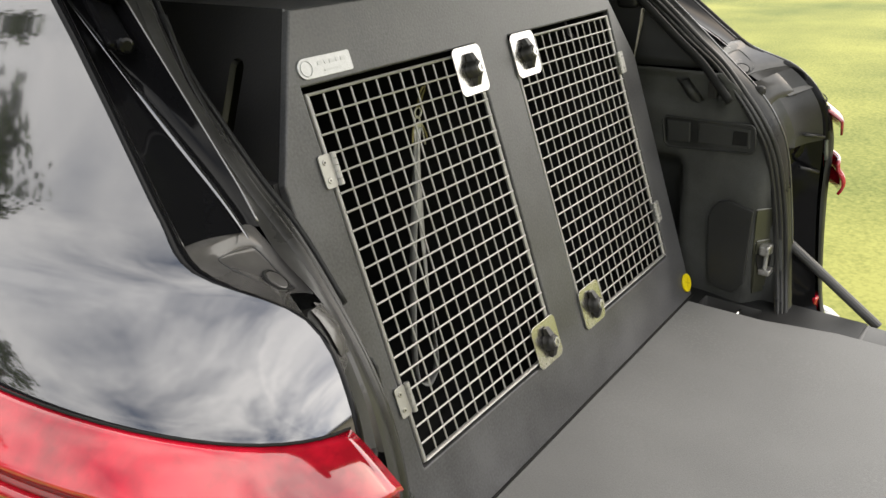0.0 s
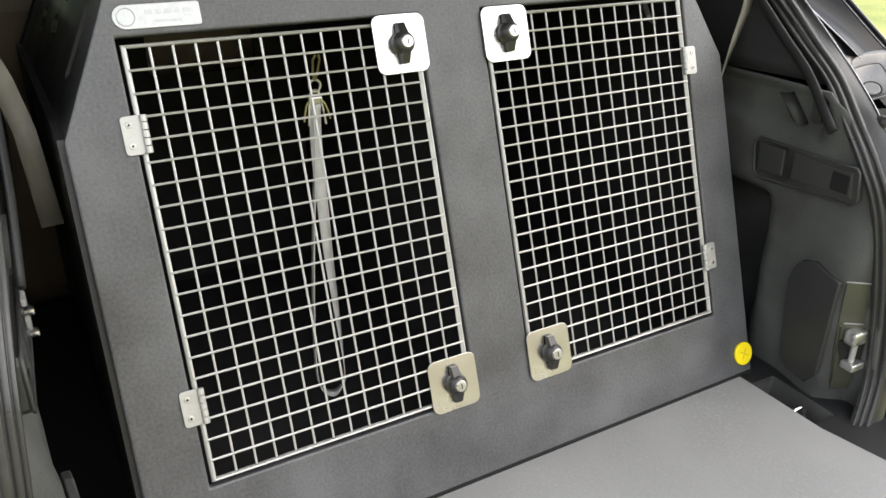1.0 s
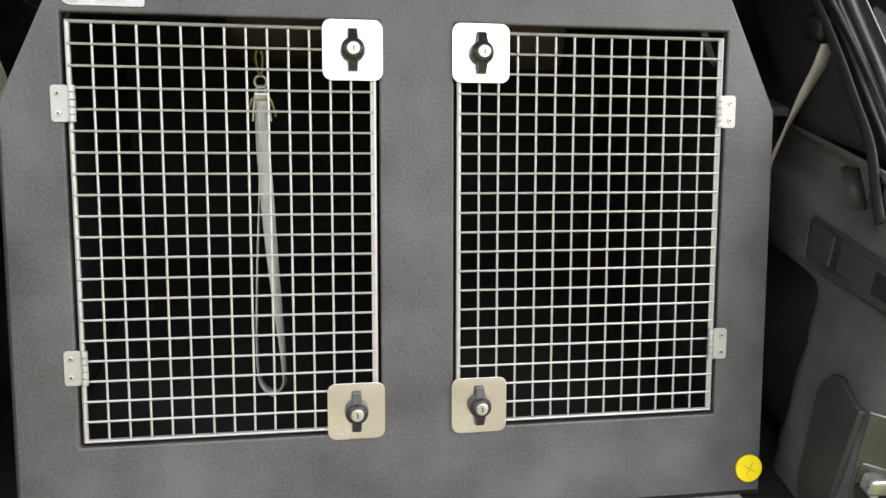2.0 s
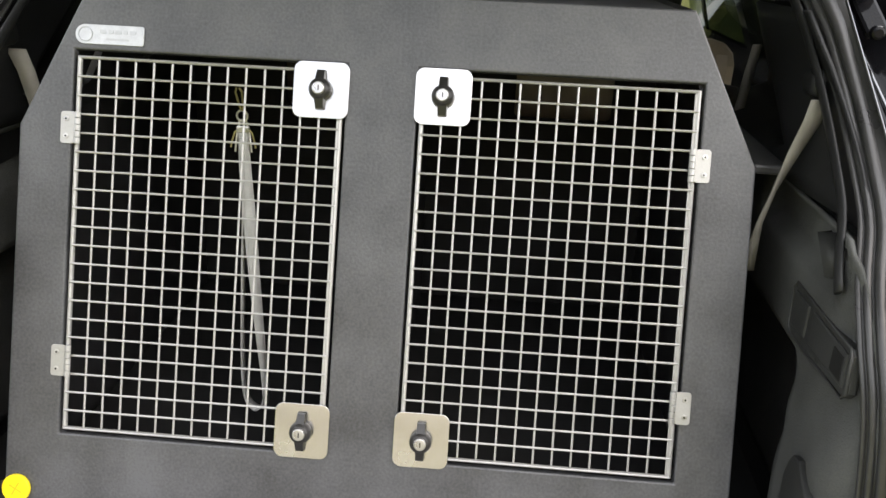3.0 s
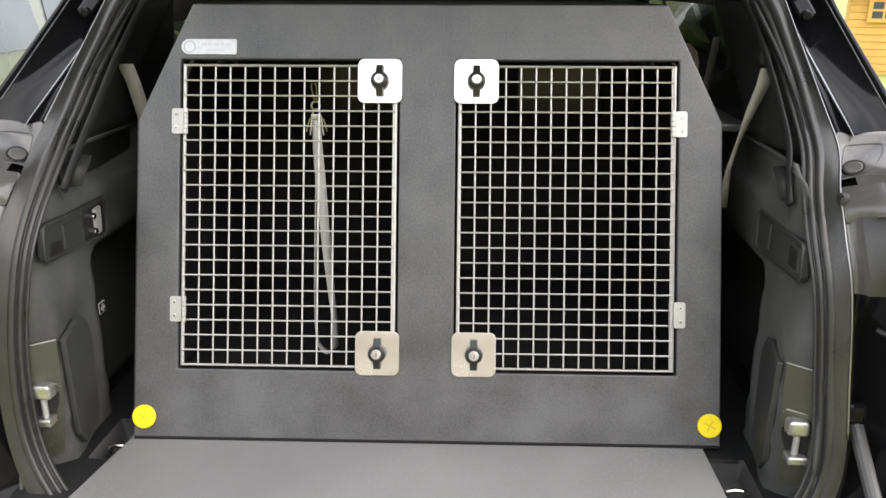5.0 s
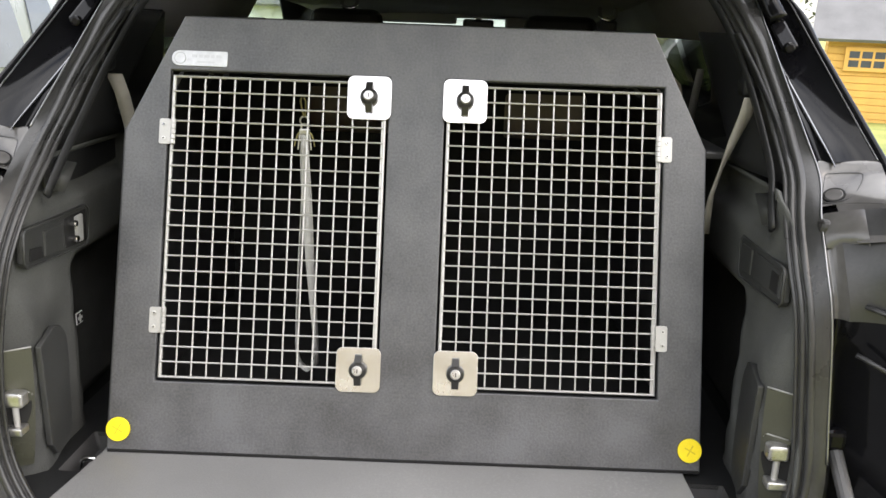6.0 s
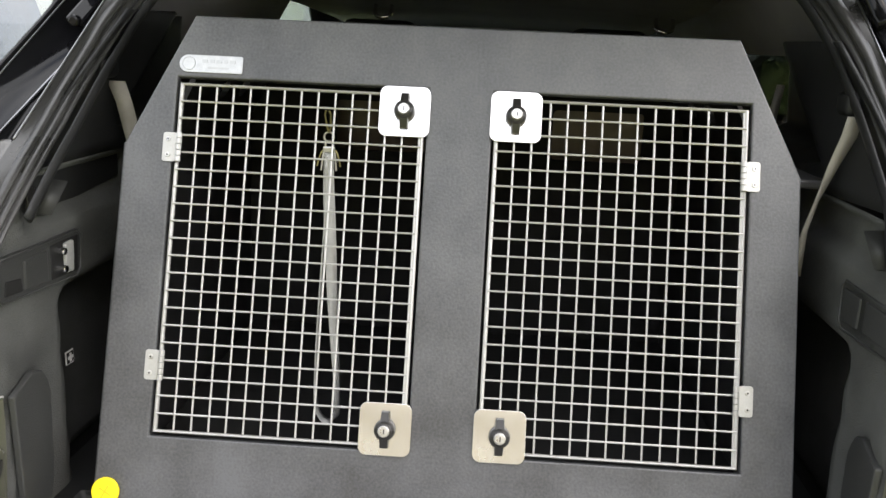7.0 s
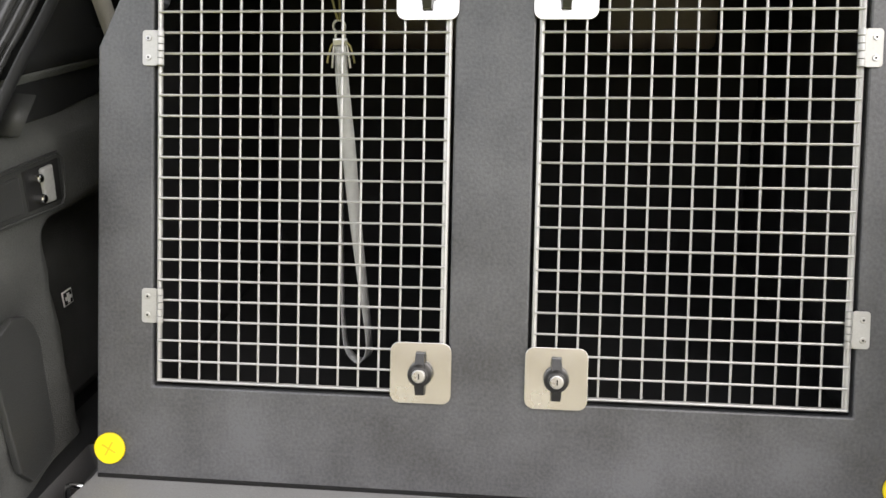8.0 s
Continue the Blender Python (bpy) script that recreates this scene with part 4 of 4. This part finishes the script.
for x, y, z in ((-0.285, 1.27, 1.462), (0.465, 1.27, 1.455)):
    part("coat_hook", tube(smoothed([(x - 0.022, y, z + 0.02), (x - 0.020, y - 0.02, z - 0.004), (x, y - 0.028, z - 0.012), (x + 0.020, y - 0.02, z - 0.004), (x + 0.022, y, z + 0.02)]), 0.0055, 8), CHROME, car, "pale metal coat hook", smooth=True)
part("gate_strut", tube([(0.646, -0.075, 0.860), (0.643, -0.162, 0.800), (0.640, -0.315, 0.692)], 0.0105, 12), SATIN, car, "grey tailgate support strut")
part("strut_ball", box(0.034, 0.036, 0.036, (0.642, -0.085, 0.866), 0.010, 3), JAMB, car)
trim_plate = part("gate_trim", box(0.10, 0.11, 0.012, (0.545, -0.355, 0.706), 0.005, 3), FLANGE, car, "dark lower tailgate trim")
part("trim_edge", box(0.10, 0.008, 0.014, (0.545, -0.304, 0.7065), 0.003, 2), SATIN, trim_plate)
trim_plate = part("gate_trim", box(0.10, 0.11, 0.012, (-0.580, -0.355, 0.706), 0.005, 3), FLANGE, car, "dark lower tailgate trim")
part("trim_edge", box(0.10, 0.008, 0.014, (-0.580, -0.304, 0.7065), 0.003, 2), SATIN, trim_plate)
for x in (-0.60, 0.60):
    part("reflector", box(0.044, 0.016, 0.054, (x * 1.177, -0.172, 0.672), 0.004, 2), LENS, car, "red rear reflector")
# first-aid mark on the wall of the hollow
mark = part("first_aid_mark", box(0.0015, 0.022, 0.022, (-0.598, 0.172, 0.882), 0.0004), WHITE, car, "white first aid mark")
part("mark_field", box(0.0010, 0.018, 0.018, (-0.5970, 0.172, 0.882)), GAP, mark)
bm = box(0.0010, 0.014, 0.005, (-0.5960, 0.172, 0.882))
box(0.0010, 0.005, 0.014, (-0.5960, 0.172, 0.882), bm=bm)
part("mark_cross", bm, WHITE, mark)


def belt(pts, name="seat_belt"):
    rows = []
    for x0, x1, y, z in pts:
        rows.append([(x0, y, z), (x1, y + 0.004, z)])
    return part(name, loft(rows, 0.0018), BELT, car, "beige seat belt webbing", smooth=True)


belt(((0.550, 0.575, 0.225, 1.318), (0.546, 0.570, 0.225, 1.292), (0.535, 0.552, 0.225, 1.250), (0.524, 0.531, 0.225, 1.195), (0.513, 0.522, 0.225, 1.15), (0.503, 0.523, 0.225, 1.08)))
belt(((0.566, 0.582, 0.60, 1.345), (0.563, 0.580, 0.61, 1.30), (0.556, 0.574, 0.62, 1.20)))
belt(((-0.558, -0.530, 0.27, 1.312), (-0.545, -0.520, 0.27, 1.28), (-0.532, -0.508, 0.27, 1.22), (-0.525, -0.500, 0.27, 1.10)))
for s in (-1, 1):
    part("belt_guide", box(0.040, 0.05, 0.036, (s * 0.562 + widen(1.3, s) * 0.4, 0.262, 1.334), 0.012, 4), PILLAR, car, smooth=True)
part("quarter_shelf", box(0.10, 0.30, 0.014, (0.560, 0.42, 1.212), 0.004), SATIN, car)

# ---- the boot mat ----
outline = [(-0.497, 0.75), (-0.497, 0.0), (-0.526, -0.17), (-0.53, -0.25), (-0.52, -0.66), (0.48, -0.66), (0.487, -0.3), (0.462, -0.16), (0.466, 0.75)]
mat_ob = part("boot_mat", plate(outline, 0.010, bevel=0.003, plane="XY"), MAT, None, m=Matrix.Translation((0, 0, FLOOR)))
tagged(mat_ob, "grey rubber boot mat lying flat on the load floor", "mat")


# ---- the dog crate ----
crate = thing("dog_crate", pose(0, 0, FLOOR), "black plastic double dog crate with two wire mesh doors", "dog crate")
HEX = [(-0.491, 0.0), (0.491, 0.0), (0.489, 0.537), (0.398, 0.734), (-0.398, 0.734), (-0.489, 0.537)]
D0, D1, DZ0, DZ1 = 0.051, 0.4135, 0.1225, 0.634


def side_u(v):
    return 0.491 - 0.002 * v / 0.537 if v < 0.537 else 0.489 - 0.091 * (v - 0.537) / 0.197


def front_board():
    bm = bmesh.new()
    spots = {}

    def at(x, z):
        key = (round(x, 5), round(z, 5))
        if key not in spots:
            spots[key] = bm.verts.new((x, 0, z))
        return spots[key]

    g = 0.004
    a, b, z0, z1 = D0 - g, D1 + g, DZ0 - g, DZ1 + g + 0.003
    bm.faces.new([at(*p) for p in ((-0.491, 0), (0.491, 0), (side_u(z0), z0), (b, z0), (a, z0), (-a, z0), (-b, z0), (-side_u(z0), z0))])
    bm.faces.new([at(*p) for p in ((-side_u(z1), z1), (-b, z1), (-a, z1), (a, z1), (b, z1), (side_u(z1), z1), (0.398, 0.734), (-0.398, 0.734))])
    bm.faces.new([at(*p) for p in ((-a, z0), (a, z0), (a, z1), (-a, z1))])
    for s in (-1, 1):
        ring = [at(s * x, z) for x, z in ((b, z0), (side_u(z0), z0), (0.489, 0.537), (side_u(z1), z1), (b, z1))]
        bm.faces.new(ring if s > 0 else ring[::-1])
    ext = bmesh.ops.extrude_face_region(bm, geom=bm.faces[:])
    bmesh.ops.translate(bm, vec=(0, 0.014, 0), verts=[v for v in ext["geom"] if isinstance(v, bmesh.types.BMVert)])
    bmesh.ops.recalc_face_normals(bm, faces=bm.faces[:])
    sharp = [e for e in bm.edges if len(e.link_faces) == 2 and e.calc_face_angle(0) > 1.2]
    bmesh.ops.bevel(bm, geom=sharp, offset=0.0025, segments=2, affect="EDGES", profile=0.5)
    return bm


part("front_panel", front_board(), PANEL, crate, "leaning front board of grained black plastic", FRONT)


# black strip added as the shadow line between front board and mat
part("foot_shadow_line", box(0.976, 0.012, 0.004, (0, 0.004, 0.0022)), GAP, crate)


def slab(a, b, thick, name, material, label=""):
    """A board between two edges, each a pair of points."""
    p = [Vector(v) for v in (*a, *b)]
    bm = loft([[p[0], p[1]], [p[2], p[3]]], thick)
    return part(name, bm, material, crate, label)


for s in (-1, 1):
    t = 0.010 * s
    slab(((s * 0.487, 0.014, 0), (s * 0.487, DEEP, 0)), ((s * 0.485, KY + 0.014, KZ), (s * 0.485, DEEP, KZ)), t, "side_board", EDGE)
    rise = math.hypot(0.090, TOPZ - KZ)
    cut = [ellipse(y, w, 0.028, 0.020, 14, 0.3) for y, w in ((0.70, rise * 0.70), (0.585, rise * 0.66), (0.475, rise * 0.66), (0.505, rise * 0.36), (0.63, rise * 0.34))]
    cut.append([(y + 0.10 * (w - rise * 0.5), w) for y, w in rounded(0.290, rise * 0.20, 0.316, rise * 0.68, 0.012, 4)])
    bm = plate([(KY + 0.014, 0), (DEEP, 0), (DEEP, rise), (TOPY + 0.014, rise)], 0.010, cut)
    lean = math.atan2(0.090, TOPZ - KZ)
    turn = Matrix(((0, -s * math.cos(lean), -s * math.sin(lean), s * 0.485), (1, 0, 0, 0), (0, -math.sin(lean), math.cos(lean), KZ), (0, 0, 0, 1)))
    bmesh.ops.transform(bm, matrix=turn, verts=bm.verts)
    bmesh.ops.recalc_face_normals(bm, faces=bm.faces[:])
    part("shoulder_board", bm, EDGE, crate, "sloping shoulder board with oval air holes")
slab(((-0.395, TOPY + 0.012, TOPZ - 0.014), (-0.395, DEEP, TOPZ - 0.014)), ((0.395, TOPY + 0.012, TOPZ - 0.014), (0.395, DEEP, TOPZ - 0.014)), 0.010, "top_board", PANEL)
# inner boards carry the darkness behind the mesh in their colour
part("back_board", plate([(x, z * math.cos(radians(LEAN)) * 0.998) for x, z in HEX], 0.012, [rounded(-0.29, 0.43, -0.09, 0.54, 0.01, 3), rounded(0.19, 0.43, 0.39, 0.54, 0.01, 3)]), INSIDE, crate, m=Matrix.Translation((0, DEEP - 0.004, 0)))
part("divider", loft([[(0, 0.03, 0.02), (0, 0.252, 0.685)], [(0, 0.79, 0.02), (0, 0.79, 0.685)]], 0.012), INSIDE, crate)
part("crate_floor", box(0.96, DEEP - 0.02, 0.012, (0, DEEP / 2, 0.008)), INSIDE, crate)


def door(s):
    """One mesh door in its opening; s: -1 or 1."""
    c = s * (D0 + D1) / 2
    w = (D1 - D0) / 2 - 0.003
    d = part("mesh_door", tube([(-w, 0, -0.2525), (w, 0, -0.2525), (w, 0, 0.2525), (-w, 0, 0.2525)], 0.0038, 8, closed=True, up=(0, 1, 0)),
             STEEL, crate, "welded steel wire mesh door", FRONT @ Matrix.Translation((c, 0.004, (DZ0 + DZ1) / 2)))
    up = part("wire", tube([(0, 0, -0.250), (0, 0, 0.250)], 0.0015, 6), STEEL, d)
    across = part("wire", tube([(-w, 0, 0), (w, 0, 0)], 0.0015, 6), STEEL, d)
    first = 0.0803 - c if s > 0 else -0.0572 - 13 * 0.0251 - c
    up.matrix_local = Matrix.Translation((first, -0.0015, 0))
    across.matrix_local = Matrix.Translation((0, -0.0042, 0.2265))
    for k in range(1, 14):
        share("wire", up.data, d, Matrix.Translation((first + 0.0251 * k, -0.0015, 0)))
    for k in range(1, 20):
        share("wire", across.data, d, Matrix.Translation((0, -0.0042, 0.2265 - 0.02520 * k)))


door(-1)
door(1)


def latch(u, v):
    r = 0.0369
    p = part("latch_plate", plate(rounded(-r, -r, r, r, 0.011), 0.002, bevel=0.0005), PLATE, crate, "square steel latch plate with rounded corners",
             FRONT @ Matrix.Translation((u, -0.0045, v)))
    rings = ((0.0138, 0.0), (0.0148, 0.003), (0.0150, 0.007), (0.0143, 0.011), (0.0128, 0.014), (0.0104, 0.0165), (0.0092, 0.0172), (0.0001, 0.0172))
    bm = loft([[(q * math.cos(2 * math.pi * a / 28), -d, q * math.sin(2 * math.pi * a / 28)) for a in range(28)] for q, d in rings], closed=True)
    k = part("wing_knob", bm, KNOB, p, "black plastic wing knob", smooth=True)
    wing = loft([[(-0.0070, -0.002, 0.008), (0.0070, -0.002, 0.008), (0.0064, -0.0165, 0.006), (-0.0064, -0.0165, 0.006)],
                 [(-0.0060, -0.002, 0.0255), (0.0060, -0.002, 0.0255), (0.0050, -0.0075, 0.0250), (-0.0050, -0.0075, 0.0250)]], closed=True)
    bmesh.ops.holes_fill(wing, edges=wing.edges[:])
    bmesh.ops.recalc_face_normals(wing, faces=wing.faces[:])
    w1 = part("wing", wing, KNOB, k)
    share("wing", w1.data, k, Matrix.Rotation(math.pi, 4, "Y"))
    part("lock_barrel", cyl(0.0086, 0.004, (0, -0.0182, 0), "Y", r2=0.0078, seg=24, bevel=0.0008), WORN, k, "chrome lock barrel")
    part("keyhole", box(0.0014, 0.001, 0.0068, (0.0005, -0.0201, 0)), GAP, k)


for u in (-0.080, 0.081):
    latch(u, 0.6045)
    latch(u, 0.1495)


def hinge(s, v):
    leaf = plate(rounded(0.410, v - 0.0215, 0.4305, v + 0.0215, 0.004, 3) if s > 0 else rounded(-0.4305, v - 0.0215, -0.410, v + 0.0215, 0.004, 3), 0.0018, bevel=0.0005)
    h = part("hinge", leaf, HINGE, crate, "small steel hinge with two screws", FRONT @ Matrix.Translation((0, -0.0035, 0)))
    for k in range(5):
        part("knuckle", cyl(0.0042, 0.0080, (s * 0.4065, -0.001, v - 0.0172 + 0.0086 * k), "Z", seg=10, bevel=0.0005), STEEL, h)
    for dz in (-0.0115, 0.0115):
        screw = part("screw", cyl(0.0036, 0.0016, (s * 0.4225, -0.0005, v + dz), "Y", seg=14, bevel=0.0006), LATCH, h, "dark steel screw")
        part("socket", cyl(0.0014, 0.0006, (s * 0.4225, -0.0014, v + dz), "Y", seg=6), GAP, screw)


for s in (-1, 1):
    for v in (0.5355, 0.2195):
        hinge(s, v)

for s in (-1, 1):
    bm = cyl(0.0198, 0.005, (0, -0.002, 0), "Y", seg=32, bevel=0.0012)
    cap = part("plug_cap", bm, YELLOW, crate, "round yellow plastic plug", FRONT @ Matrix.Translation((s * 0.472, -0.001, 0.0375)))
    cross = box(0.020, 0.0006, 0.0022, (0, -0.0046, 0))
    box(0.0022, 0.0006, 0.020, (0, -0.0046, 0), bm=cross)
    part("cross_slot", cross, mat("yellow_shade", (0.62, 0.47, 0.01), 0.5), cap, m=Matrix.Rotation(0.5, 4, "Y"))

# badge
ring = [(-0.325, 0.648), (-0.3225, 0.649), (-0.322, 0.6515), (-0.322, 0.6705), (-0.3225, 0.673), (-0.325, 0.674)] + [(-0.403 + 0.013 * math.cos(radians(a)), 0.661 + 0.013 * math.sin(radians(a))) for a in range(90, 271, 15)]
badge = part("badge", plate(ring, 0.002, bevel=0.0005), ALU, crate, "silver badge with worn print", FRONT @ Matrix.Translation((0, -0.0022, 0)))
part("emblem_ring", tube([(-0.402 + 0.0095 * math.cos(2 * math.pi * k / 20), -0.0004, 0.661 + 0.0095 * math.sin(2 * math.pi * k / 20)) for k in range(20)], 0.0007, 6, closed=True, up=(0, 1, 0)), INK, badge)
for k, (x, w) in enumerate(((-0.378, 0.008), (-0.367, 0.006), (-0.357, 0.008), (-0.347, 0.005), (-0.337, 0.008))):
    part("print_bar", box(w, 0.0006, 0.005, (x, -0.0002, 0.665)), INK, badge)
part("print_bar", box(0.030, 0.0006, 0.0025, (-0.358, -0.0002, 0.655)), INK, badge)


# ---- the leash behind the mesh ----
leash = thing("leash", pose(-0.193, 0.205, FLOOR + 0.53), "grey webbing leash hanging from the mesh by clips", "leash")


def ribbon(pts):
    """Webbing along rows of: centre, half width, twist in degrees."""
    rows = []
    for x, y, z, w, turn in pts:
        c, d = math.cos(radians(turn)) * w, math.sin(radians(turn)) * w
        rows.append([(x - 0.86 * c, y - 0.86 * d, z), (x, y, z), (x + 0.86 * c, y + 0.86 * d, z)])
    fine = [smoothed([r[k] for r in rows], 4) for k in range(3)]
    return loft([list(r) for r in zip(*fine)], 0.0016)


part("strap", ribbon(((0.0, 0.0, -0.022, 0.008, 0), (-0.001, 0.004, -0.07, 0.0095, 8), (0.002, 0.004, -0.15, 0.0105, 15), (0.006, 0.002, -0.24, 0.0095, 25), (0.012, -0.002, -0.33, 0.0085, 45), (0.017, -0.004, -0.40, 0.0085, 65), (0.018, -0.004, -0.44, 0.009, 72))), STRAP, leash, "broad grey strap", smooth=True)
part("strap_loop", ribbon(((0.018, -0.004, -0.438, 0.009, 72), (0.014, 0.0, -0.456, 0.010, 60), (0.002, 0.004, -0.468, 0.010, 75), (-0.012, 0.008, -0.462, 0.009, 80), (-0.021, 0.010, -0.44, 0.008, 82), (-0.022, 0.012, -0.38, 0.008, 84), (-0.016, 0.012, -0.26, 0.008, 84), (-0.006, 0.008, -0.12, 0.008, 80), (-0.002, 0.004, -0.03, 0.008, 60))), STRAP, leash, smooth=True)
for k, (z, r) in enumerate(((0.0, 0.0075), (-0.012, 0.006))):
    part("ring", tube([(r * math.cos(a), 0.002 * k, z + r * math.sin(a)) for a in [2 * math.pi * i / 14 for i in range(14)]], 0.0016, 6, closed=True, up=(0, 1, 0)), WORN, leash)
for s in (-1, 1):
    part("hook", tube([(s * 0.001, 0, 0.007), (s * 0.003, -0.004, 0.018), (s * 0.0045, -0.010, 0.034), (s * 0.002, -0.013, 0.040)], 0.0016, 6), BRASS, leash)
    for dx in (0.0, 0.006):
        part("clip", tube([(s * 0.005, 0.002, -0.016), (s * (0.0085 + dx * 0.6), 0.001, -0.024), (s * (0.010 + dx), -0.001, -0.036), (s * (0.0115 + dx), -0.002, -0.050 + dx)], 0.0014, 6), BRASS if dx else WORN, leash)
part("buckle", box(0.018, 0.006, 0.010, (0, 0.001, -0.019), 0.002, 2), LATCH, leash)
